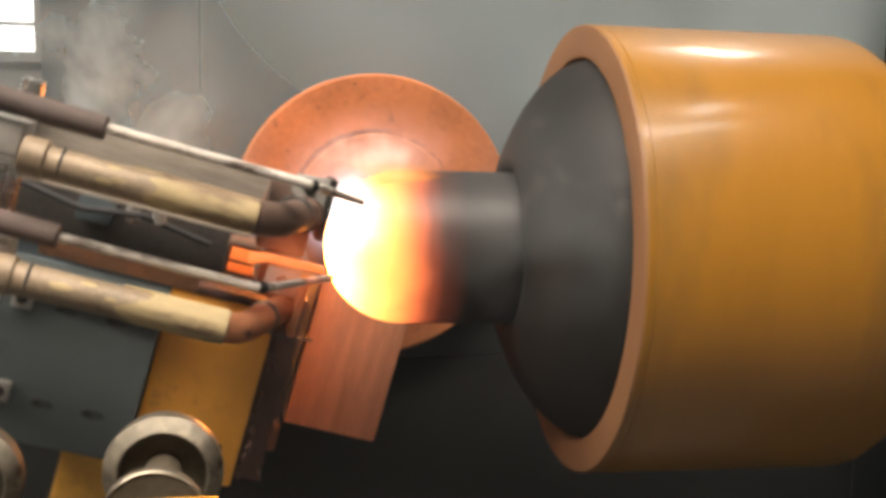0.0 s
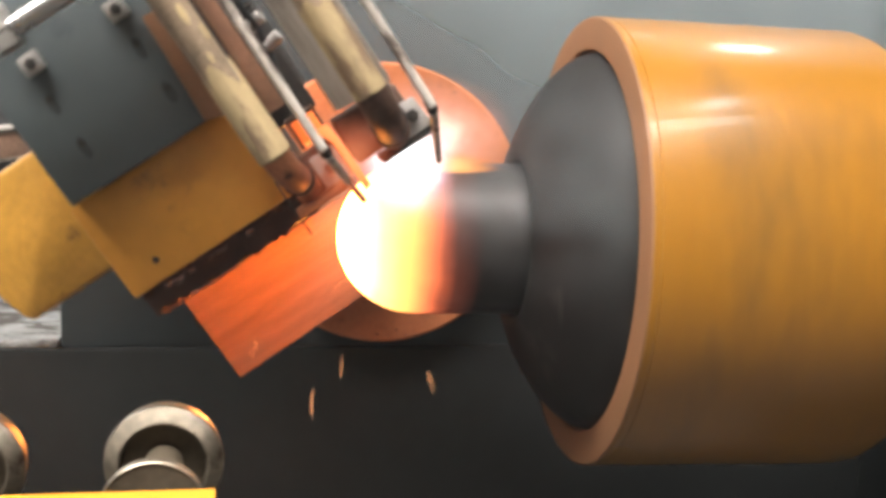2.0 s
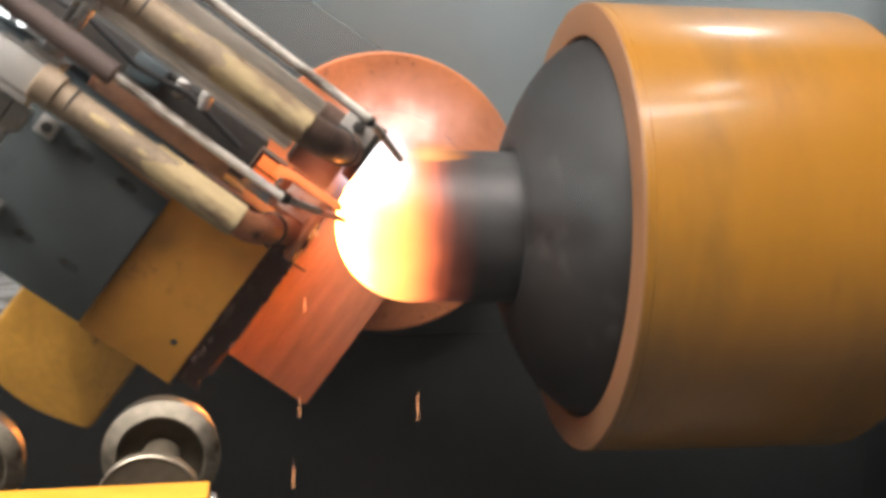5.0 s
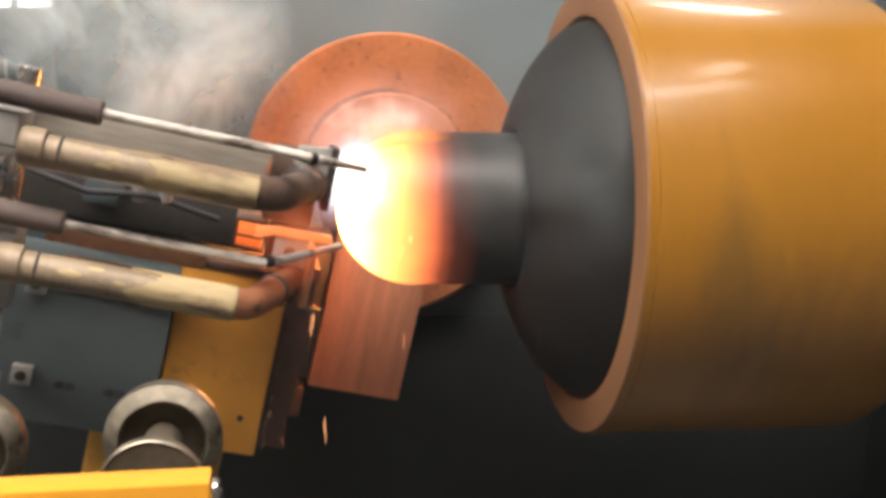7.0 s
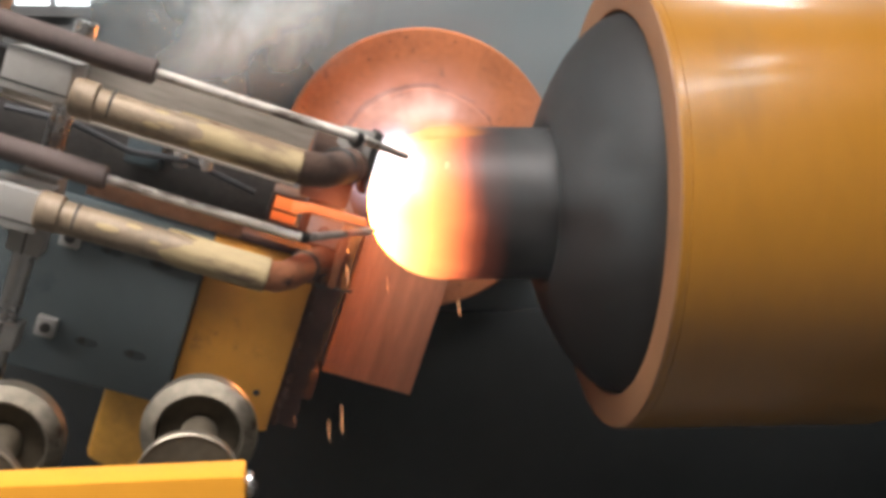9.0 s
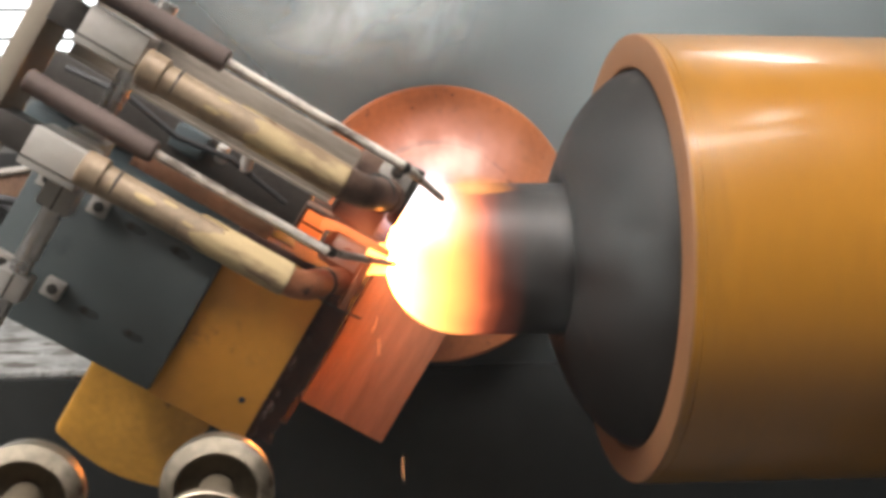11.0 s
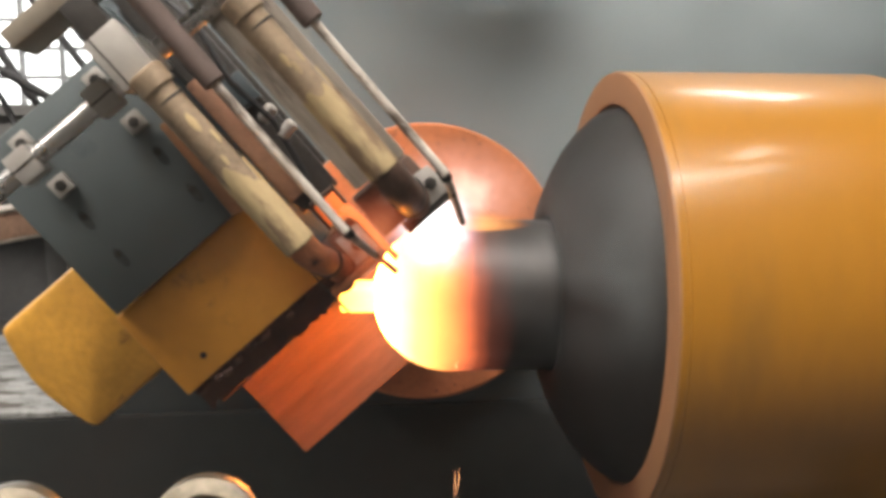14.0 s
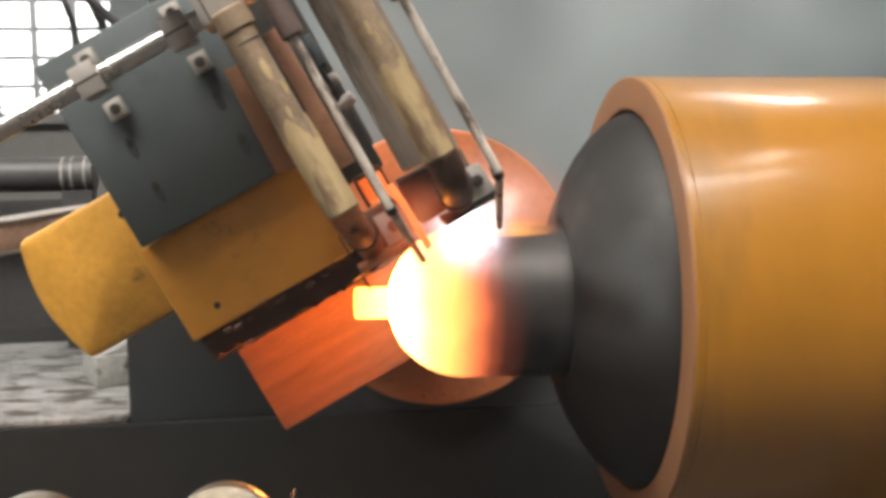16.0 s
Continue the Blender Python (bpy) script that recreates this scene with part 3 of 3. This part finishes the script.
part("hose_clip", E_(-0.222, -0.10, 0.05, 0.15, 0.398, 0.412, bev=0.002), DARK, head)
for c in head.children:
    c.location.z = -0.0025


# flames
def fire_mat(name, radius, stops, thick):
    """Burning gas: brightest and thickest in its middle, thinning out to nothing at its edge."""
    m = bpy.data.materials.new(name)
    m.use_nodes = True
    N, L = m.node_tree.nodes, m.node_tree.links
    N.remove(N["Principled BSDF"])
    tc, mp, g = N.new("ShaderNodeTexCoord"), N.new("ShaderNodeMapping"), N.new("ShaderNodeTexGradient")
    mp.inputs["Scale"].default_value = (1 / radius[0], 1 / radius[0], 1 / radius[1])
    g.gradient_type = "SPHERICAL"
    no, ad = N.new("ShaderNodeTexNoise"), N.new("ShaderNodeMath")
    no.inputs["Scale"].default_value, no.inputs["Detail"].default_value = 38, 4
    L.new(tc.outputs["Object"], mp.inputs[0]), L.new(mp.outputs[0], g.inputs[0]), L.new(tc.outputs["Object"], no.inputs[0])
    ad.operation = "MULTIPLY_ADD"
    sub = N.new("ShaderNodeMath")
    sub.operation = "SUBTRACT"
    sub.inputs[1].default_value = 0.5
    L.new(no.outputs[0], sub.inputs[0])
    mg = N.new("ShaderNodeMath")
    mg.operation = "MULTIPLY"
    L.new(sub.outputs[0], mg.inputs[0]), L.new(g.outputs[1], mg.inputs[1])
    ad.inputs[1].default_value = 0.9
    L.new(mg.outputs[0], ad.inputs[0]), L.new(g.outputs[1], ad.inputs[2])
    al = N.new("ShaderNodeMapRange")
    al.interpolation_type = "SMOOTHSTEP"
    al.inputs[1].default_value, al.inputs[2].default_value, al.inputs[4].default_value = 0.0, thick[0], thick[1]
    ramp = N.new("ShaderNodeValToRGB")
    top = max(v * max(c) for _, c, v in stops)
    while len(ramp.color_ramp.elements) < len(stops):
        ramp.color_ramp.elements.new(0.5)
    for e, (p, c, v) in zip(ramp.color_ramp.elements, stops):
        e.position, e.color = p, (*[q * v / top for q in c], 1)
    L.new(ad.outputs[0], al.inputs[0]), L.new(ad.outputs[0], ramp.inputs[0])
    e, t, x = N.new("ShaderNodeEmission"), N.new("ShaderNodeBsdfTransparent"), N.new("ShaderNodeMixShader")
    e.inputs[1].default_value = top
    L.new(ramp.outputs[0], e.inputs[0]), L.new(al.outputs[0], x.inputs[0]), L.new(t.outputs[0], x.inputs[1]), L.new(e.outputs[0], x.inputs[2])
    L.new(x.outputs[0], N["Material Output"].inputs[0])
    return m


def tongue(name, parent, at, radius, material, label):
    """A bowed tongue of fire round its middle."""
    bm = B()
    n = 12
    g = [[bm.verts.new((radius[0] * (2 * i / n - 1), -0.012 * (1 - (2 * i / n - 1) ** 2) * (1 - (2 * j / n - 1) ** 2), radius[1] * (2 * j / n - 1))) for j in range(n + 1)] for i in range(n + 1)]
    for i in range(n):
        for j in range(n):
            bm.faces.new((g[i][j], g[i + 1][j], g[i + 1][j + 1], g[i][j + 1])).smooth = True
    ob = part(name, bm, material, parent, label)
    ob.matrix_local = at
    return ob


CORE = fire_mat("gas_flame", (0.054, 0.054), [(0.0, (1, 0.5, 0.45), 0.8), (0.3, (0.95, 0.72, 0.9), 1.1), (0.52, (0.97, 0.92, 1.0), 2.0), (0.85, (0.92, 0.95, 1.0), 5.0)], (0.9, 1.0))
LICK = fire_mat("orange_flame", (0.062, 0.021), [(0.0, (1, 0.26, 0.05), 0.8), (0.45, (1, 0.34, 0.08), 1.1), (1.0, (1, 0.5, 0.2), 1.7)], (0.85, 0.6))
tongue("flame", head, pose(0.026, -0.004, 0.086), (0.054, 0.054), CORE, "bluish white gas flame")
VEIL = fire_mat("pink_flame_veil", (0.115, 0.075), [(0.0, (1, 0.42, 0.3), 0.7), (0.5, (1, 0.5, 0.4), 0.95), (1.0, (1, 0.66, 0.55), 1.7)], (0.8, 0.75))
veil = tongue("flame_veil", None, pose(0, 0.1, 0.1), (0.115, 0.075), VEIL, "")
tagged(veil, "thin pink veil of flame over the hot tube", "flame")
# Glowing sheet added to give the nozzle parts a reddish lit look.
RED_GLOW = fire_mat("red_added_glow", (0.05, 0.04), [(0.0, (1, 0.16, 0.05), 0.6), (0.5, (1, 0.2, 0.07), 0.8), (1.0, (1, 0.32, 0.14), 1.1)], (0.9, 0.36))
tongue("nozzle_glow", head, pose(-0.02, -0.1, 0.128), (0.05, 0.04), RED_GLOW, "thin red glow added between the nozzles to redden them")
lick = tongue("flame_lick", None, pose(0.03, 0.1, 0.084), (0.062, 0.021), LICK, "")
tagged(lick, "orange flame that licks along the hot tube", "flame")

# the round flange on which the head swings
disk = thing("pivot_disk", None, None, "round scaled steel pivot disk, coloured orange for the hot tube's light", "disk")
part("ring_plate", lathe(B(), [(0.013, 0.11), (0.013, 0.1965), (0.016, 0.2), (0.05, 0.2), (0.05, 0.11)], pose(0, 0.487, 0, 0, 0, 90), 128), SCALE_LIT, disk)
part("boss", lathe(B(), [(0, 0), (0, 0.114), (0.003, 0.117), (0.02, 0.117)], pose(0, 0.487, 0, 0, 0, 90), 96), SCALE_LIT, disk, "scaled round boss")
rng = random.Random(21)
bm = B()
for k in range(330):
    a = rng.uniform(0, 2 * math.pi)
    w = 0.5 + 0.5 * noise.noise((4 * math.cos(a), 4 * math.sin(a), 3.0))
    r = 0.1175 + rng.uniform(-0.0015, 0.001 + 0.006 * w)
    m = Matrix.Translation((r * math.cos(a), 0.4995, r * math.sin(a))) @ Matrix.Rotation(-a, 4, "Y") @ Matrix.Diagonal((rng.uniform(0.5, 1), 0.6, rng.uniform(1, 2.6), 1))
    bmesh.ops.create_icosphere(bm, subdivisions=1, radius=rng.uniform(0.0006, 0.0006 + 0.0028 * w), matrix=m)
for k in range(150):
    a = radians(rng.triangular(5, 95, 50))
    r = 0.1185 + rng.uniform(-0.001, 0.0045)
    m = Matrix.Translation((r * math.cos(a), 0.499, r * math.sin(a))) @ Matrix.Rotation(-a, 4, "Y") @ Matrix.Diagonal((0.8, 0.6, rng.uniform(1, 2.4), 1))
    bmesh.ops.create_icosphere(bm, subdivisions=1, radius=rng.uniform(0.0012, 0.0036), matrix=m)
for k in range(80):
    a, r = rng.uniform(0, 2 * math.pi), rng.uniform(0.125, 0.196)
    bmesh.ops.create_icosphere(bm, subdivisions=1, radius=rng.uniform(0.0006, 0.002), matrix=Matrix.Translation((r * math.cos(a), 0.5, r * math.sin(a))))
tagged(part("crust", bm, SLAB, disk, "dark crust of scale and spatter"), kind="stuff")


# ---- rollers and the yellow rail in front ----
def roller(x):
    r = thing("guide_roller", None, None, "bright steel guide roller with two flanges next to a yellow rail", "roller", "guide rollers")
    ax, low = pose(0, 0, 0, 0, 0, 90), pose(0, 0, -0.0022, 0, 0, 90)
    part("rear_flange", lathe(B(), [(0.012, 0), (0.012, 0.0255), (0.003, 0.0268), (0, 0.0265), (-0.0045, 0.0205), (-0.0045, 0.0195), (0.002, 0.0188)], ax, 72), STEEL, r, "polished bevelled flange")
    part("web", lathe(B(), [(0.002, 0.019), (0.002, 0.0)], ax, 48), WEB, r, "dark oily web")
    part("hub", lathe(B(), [(0.002, 0), (0.002, 0.0085), (-0.01, 0.0088), (-0.045, 0.0088), (-0.045, 0)], ax, 32), WEB, r)
    part("front_disk", lathe(B(), [(-0.045, 0), (-0.045, 0.0215), (-0.051, 0.0215), (-0.051, 0)], low, 64), WEB, r, "dark front disk")
    part("front_edge", lathe(B(), [(-0.0495, 0.0212), (-0.0495, 0.0218), (-0.0508, 0.0218), (-0.0514, 0.0213), (-0.0514, 0.0208)], low, 64), STEEL, r, "bright rim of the front disk")
    r.matrix_world = pose(x, -0.5, -0.0149)
    return r


roller(-0.202)
roller(-0.2885)
roller_beam = thing("roller_beam", box(B(), -1.3, -0.15, -0.545, -0.505, -0.2, -0.15, 0.004), DARK, "dark steel beam that carries the guide rollers", "beam")
for x in (-0.202, -0.2885):
    part("bearing_post", box(B(), x - 0.006, x + 0.006, -0.54, -0.512, -0.15, -0.0225, 0.002), DARK, roller_beam)
part("stand", box(B(), -0.42, -0.37, -0.545, -0.505, FZ, -0.2), DARK, roller_beam)
part("stand", box(B(), -1.1, -1.05, -0.545, -0.505, FZ, -0.2), DARK, roller_beam)
rail = thing("yellow_rail", box(B(), -1.3, -0.1745, -0.6145, -0.599, -0.03, 0.0118, 0.0008), BARY, "bright yellow painted steel rail", "rail")
part("end_bolt", rod(B(), (-0.1745, -0.607, 0.0055), (-0.1715, -0.607, 0.0055), 0.0048, n=16), CHROME, rail, "bright end bolt")
part("end_washer", rod(B(), (-0.1715, -0.607, 0.0035), (-0.1705, -0.607, 0.0035), 0.0028, n=16), BOLT, rail)
part("stand", box(B(), -0.5, -0.46, -0.613, -0.6, FZ, -0.03), DARK, rail)
part("stand", box(B(), -1.1, -1.06, -0.613, -0.6, FZ, -0.03), DARK, rail)

# ---- dirty table and the clutter behind, past the panel's edge ----
table = thing("work_table", box(B(), -1.5, PX - 0.004, 0.553, 1.19, BZ, BZ + 0.012, 0.003), TABLE, "dirty white table top with oil stains", "table")
for x, y in ((-0.64, 1.14), (-0.575, 1.12)):
    bt = thing("table_bolt", rod(B(), (x, y, BZ + 0.012), (x, y, BZ + 0.035), 0.014, n=6), BOLT, "black hexagon bolt on the dirty table", "bolt", "table bolts")
scrap = thing("scrap_block", box(B(), -0.042, 0.045, -0.05, 0.05, 0, 0.052, 0.004), WHITE, "chipped white block on the dirty table", "block")
part("chipped_top", prism(B(), [(-0.038, 0.0525), (0.043, 0.0525), (0.04, 0.062), (0.012, 0.07), (-0.01, 0.06)], -0.046, 0.044, 0.002), WHITE, scrap)
scrap.matrix_world = pose(-0.508, 0.8, BZ + 0.012, 0, 0, 24)
PITCH = mat("dark_rack_steel", (0.03, 0.03, 0.03), 0.7, var=0.4, scale=6, bump=0.2)
rb = thing("round_bar_rack", rod(B(), (-2.4, 2.0, 0.105), (-0.775, 2.0, 0.105), 0.047, n=32), PIPE, "dark round bar with pale rings on a rack", "steel bar")
for x in (-0.86, -0.835, -0.8):
    part("ring", rod(B(), (x, 2.0, 0.105), (x + 0.006, 2.0, 0.105), 0.0485, n=32), WHITE, rb)
part("post", box(B(), -0.86, -0.78, 1.97, 2.03, FZ, 0.06), PIPE, rb)
part("post", box(B(), -2.2, -2.1, 1.97, 2.03, FZ, 0.06), PIPE, rb)
part("back_sheet", box(B(), -2.4, -0.5, 2.15, 2.17, FZ, 0.03), PITCH, rb, "dark sheet behind the rack")
for k in range(7):
    part("rung", box(B(), -0.78, -0.7, 2.0, 2.02, -0.09 - 0.075 * k, -0.075 - 0.075 * k), GREYBAR, rb)
bm_, bl_ = along((-0.6, 1.17, 0.028), (-0.93, 0.6, -0.005))
bb = thing("rusty_beam", box(B(), 0, bl_, -0.03, 0.03, -0.02, 0.028, 0.003), BEAM, "rusty channel beam with a pale top edge above the table", "beam")
part("top_edge", box(B(), 0, bl_, -0.034, 0.034, 0.028, 0.034, 0.001), GREYBAR, bb)
part("bottom_edge", box(B(), 0, bl_, -0.034, 0.034, -0.026, -0.02, 0.001), GREYBAR, bb)
bb.matrix_world = bm_
for d in (0.06, bl_ - 0.06):
    p = bm_ @ Vector((d, 0, 0))
    lg = part("leg", box(B(), d - 0.025, d + 0.025, -0.025, 0.025, BZ + 0.012 - p.z, -0.026), PIPE, bb)


# ---- sparks that drop from the hot end ----
SPARK = flame_mat("spark_glow", (1.0, 0.45, 0.2), 5, 1.0)
sparks = []
rng = random.Random(11)
for k in range(290):
    ln = rng.uniform(0.004, 0.014)
    sp = thing("spark", rod(B(), (0, 0, -ln / 2), (0, 0, ln / 2), 0.0003, 0.0002, n=6, bev=0.0001), SPARK, "tiny glowing orange spark in flight", "spark", "flying sparks")
    t0 = k * 0.0553 - 0.3 + rng.uniform(-0.05, 0.05)
    fast = rng.random() < 0.3
    sparks.append((sp, max(0.0, t0), Vector((rng.choice((rng.uniform(-0.13, -0.07), rng.uniform(-0.12, 0.03))), rng.uniform(-0.03, 0.08), rng.uniform(-0.02, 0.04))),
                   rng.uniform(-0.5, 0.6) if fast else rng.uniform(-0.1, 0.05), rng.uniform(0.2, 0.8) if fast else rng.uniform(-0.2, 0.4)))


# ---- smoke from the burners in drifting wisps, and added light veils ----
def veil_mat(name, radius, seed, dense, scale):
    m = bpy.data.materials.new(name)
    m.use_nodes = True
    N, L = m.node_tree.nodes, m.node_tree.links
    N.remove(N["Principled BSDF"])
    tc, mp, g = N.new("ShaderNodeTexCoord"), N.new("ShaderNodeMapping"), N.new("ShaderNodeTexGradient")
    mp.inputs["Scale"].default_value = (1 / radius,) * 3
    g.gradient_type = "SPHERICAL"
    L.new(tc.outputs["Object"], mp.inputs[0]), L.new(mp.outputs[0], g.inputs[0])
    mo, no, mu, sc = N.new("ShaderNodeMapping"), N.new("ShaderNodeTexNoise"), N.new("ShaderNodeMath"), N.new("ShaderNodeMapRange")
    mo.inputs["Location"].default_value = (seed, seed * 0.7, seed * 1.3)
    L.new(tc.outputs["Object"], mo.inputs[0]), L.new(mo.outputs[0], no.inputs[0])
    no.inputs["Scale"].default_value, no.inputs["Detail"].default_value, no.inputs["Distortion"].default_value = scale, 2 + (scale > 4) * 2, 0.6 * (scale > 4)
    sc.inputs[1].default_value, sc.inputs[2].default_value, sc.inputs[3].default_value, sc.inputs[4].default_value = *((0.3, 0.72) if scale > 4 else (0.0, 1.0)), 0, dense
    L.new(no.outputs[0], sc.inputs[0])
    mu.operation = "MULTIPLY"
    L.new(sc.outputs[0], mu.inputs[0]), L.new(g.outputs[1], mu.inputs[1])
    d, t, x = N.new("ShaderNodeBsdfTranslucent"), N.new("ShaderNodeBsdfTransparent"), N.new("ShaderNodeMixShader")
    d2, a = N.new("ShaderNodeBsdfDiffuse"), N.new("ShaderNodeMixShader")
    d.inputs[0].default_value = d2.inputs[0].default_value = (0.7, 0.82, 0.86, 1)
    L.new(d.outputs[0], a.inputs[1]), L.new(d2.outputs[0], a.inputs[2])
    L.new(mu.outputs[0], x.inputs[0]), L.new(t.outputs[0], x.inputs[1]), L.new(a.outputs[0], x.inputs[2])
    L.new(x.outputs[0], N["Material Output"].inputs[0])
    return m


def wisp(radius, seed, dense, wave=0.005, scale=7):
    """A wavy veil, of smoke and of painted haze, thickest in its middle."""
    bm = B()
    n = 20
    g = [[bm.verts.new((radius * (2 * i / n - 1), wave * noise.noise((seed + 5.0 * i / n, 5.0 * j / n, 0.3)), radius * (2 * j / n - 1))) for j in range(n + 1)] for i in range(n + 1)]
    for i in range(n):
        for j in range(n):
            if math.hypot(2 * i + 1 - n, 2 * j + 1 - n) < n - 0.5:
                bm.faces.new((g[i][j], g[i + 1][j], g[i + 1][j + 1], g[i][j + 1])).smooth = True
    return thing("smoke_haze_veil", bm, veil_mat("smoke", radius, seed, dense, scale), "thin pale grey veil, as smoke over the burners and as painted haze", "smoke", kind="stuff")


WISPS = [(0.17, 1.0, 1.2, [(0, -0.35, 0.39, 0.17), (1.2, -0.32, 0.39, 0.27), (2.6, -0.28, 0.39, 0.75), (16, -0.3, 0.39, 1.5)]),
         (0.14, 4.0, 1.0, [(0, -0.26, 0.455, 0.1), (1.2, -0.24, 0.455, 0.2), (2.6, -0.22, 0.455, 0.7), (16, -0.24, 0.455, 1.4)]),
         (0.2, 9.0, 3.1, [(0, -1.1, 0.39, 0.0), (5, -0.8, 0.39, 0.05), (6.8, -0.33, 0.39, 0.22), (8.5, -0.3, 0.39, 0.27), (10, -0.2, 0.39, 0.36), (12.5, -0.1, 0.39, 0.46), (16, 0.02, 0.39, 0.85)]),
         (0.17, 13.0, 2.4, [(0, -1.1, 0.455, 0.5), (5, -0.8, 0.455, 0.5), (6.8, -0.29, 0.455, 0.16), (8.5, -0.24, 0.455, 0.22), (10, -0.12, 0.455, 0.32), (12.5, 0.04, 0.455, 0.38), (16, 0.2, 0.455, 0.75)])]
# Veils added to lighten: glint on the cone, lifted blacks, brighter upper panel.
LIGHT_VEILS = [(0.11, 63.0, 0.3, [(0, 0.1, -0.1, 0.06), (3.5, 0.11, -0.1, 0.08), (7, 0.1, -0.1, 0.07), (12.5, 0.105, -0.1, 0.06), (16, 0.115, -0.1, 0.07)]), (1.2, 51.0, 0.03, [(0, 0.05, -0.3, 0.1), (16, 0.1, -0.3, 0.14)]), (1.05, 31.0, 2.2, [(0, 0.5, 0.541, 0.78), (1.5, 0.5, 0.541, 0.84), (2.6, 0.6, 0.541, 1.0), (3.5, 0.6, 0.541, 1.0), (4.6, 0.55, 0.541, 0.88), (7, 0.4, 0.541, 0.76), (16, 0.4, 0.541, 0.7)])]
wisps = [(wisp(r, sd, d), rows) for r, sd, d, rows in WISPS] + [(wisp(r, sd, d, 0.002, 2.2 if r > 0.5 else 13), rows) for r, sd, d, rows in LIGHT_VEILS]


# ---- what moves ----
SWING = [(0.0, 74.7), (0.5, 84.3), (1.0, 74.3), (1.5, 55.3), (2.0, 34.7), (2.5, 13.5), (3.0, 0.0), (3.5, 8.7), (4.0, 24.8), (4.5, 38.7), (5.0, 53.5), (5.5, 67.5), (6.0, 75.6), (6.5, 77.7), (7.0, 77.8),
         (7.5, 77.6), (8.0, 77.6), (8.5, 75.4), (9.0, 72.0), (9.5, 69.2), (10.0, 65.7), (10.6, 61.8), (11.2, 57.8), (11.9, 53.2), (12.5, 49.3), (13.0, 46.6), (13.5, 43.8), (14.0, 40.4),
         (14.5, 37.7), (15.0, 34.5), (15.5, 31.3), (16.0, 28.3)]


# the spindle creeps forward along its axis as the end of the tube is drawn in
COVER_FEED = [(0.0, 0.002), (2.0, 0.001), (4.0, -0.003), (7.0, -0.0045), (8.5, -0.006), (16.0, -0.0072)]
TUBE_FEED = [(0.0, 0.0), (1.0, 0.001), (1.6, 0.005), (4.5, 0.0045), (7.0, 0.002), (9.0, 0.0), (16.0, 0.0)]


def between(rows, t):
    """The value at t on straight lines from row to row."""
    for (t0, a), (t1, b) in zip(rows, rows[1:]):
        if t <= t1:
            return a + (b - a) * (t - t0) / (t1 - t0)
    return rows[-1][1]


def motions():
    walk(head, [(t, pose(0, 0, 0, 0, -a, 0)) for t, a in SWING])
    walk(disk, [(t, pose(0.012, 0, -0.009, 0, -a, 0)) for t, a in SWING])
    turns = [0.25 * k for k in range(65)]
    walk(cover, [(t, AXIS @ pose(between(COVER_FEED, t), 0, 0, 224.0 * t, 0, 0)) for t in turns])
    walk(tube, [(t, AXIS @ pose(between(TUBE_FEED, t), 0, 0, 224.0 * t, 0, 0)) for t in turns])
    for_lick = []
    for t, a in SWING:
        c, n = math.cos(radians(a)), math.sin(radians(a))
        for_lick.append((t, pose(0.026 * c - 0.086 * n + 0.055, 0.075, 0.08, 0, 6, 0)))
    walk(lick, for_lick)
    for_veil = []
    for t, a in SWING:
        c, n = math.cos(radians(a)), math.sin(radians(a))
        for_veil.append((t, pose(0.026 * c - 0.086 * n + 0.035 - 0.01 * c, 0.115, 0.026 * n + 0.086 * c + 0.048 * n - 0.01, 0, -12 * n, 0)))
    walk(veil, for_veil)
    for sp, t0, p, vx, vz in sparks:
        start = AXIS @ Vector((0.02, 0, 0))
        rows = [(0.0, pose(*start))] + ([(t0, pose(*start))] if t0 > 0.05 else [])
        t1 = max(t0, 0.05)
        for d in (0.1, 0.2, 0.3, 0.4, 0.55):
            z = -0.02 + p.z + vz * d - 2.4 * d * d
            rows.append((t1 + d, pose(p.x + vx * d, p.y, max(z, FZ + 0.01), 0, 25 * vx, 0)))
        rows.append((16.5, pose(p.x + vx * 0.55, p.y, FZ + 0.01)))
        walk(sp, [r for r in rows if r[0] <= 16.0] + [(16.0, rows[-1][1])] if t1 + 0.55 < 15.9 else [r for r in rows if r[0] < 16.4])
    for ob, rows in wisps:
        walk(ob, [(t, pose(x, y, z, 0, 2 * t, 0)) for t, x, y, z in rows])
    walk(nub, [(t, AXIS @ pose(x, 0, 0.0)) for t, x in ((0.0, -0.03), (8.5, -0.03), (10.2, -0.05), (12.3, -0.0735), (16.0, -0.0755))])


motions()
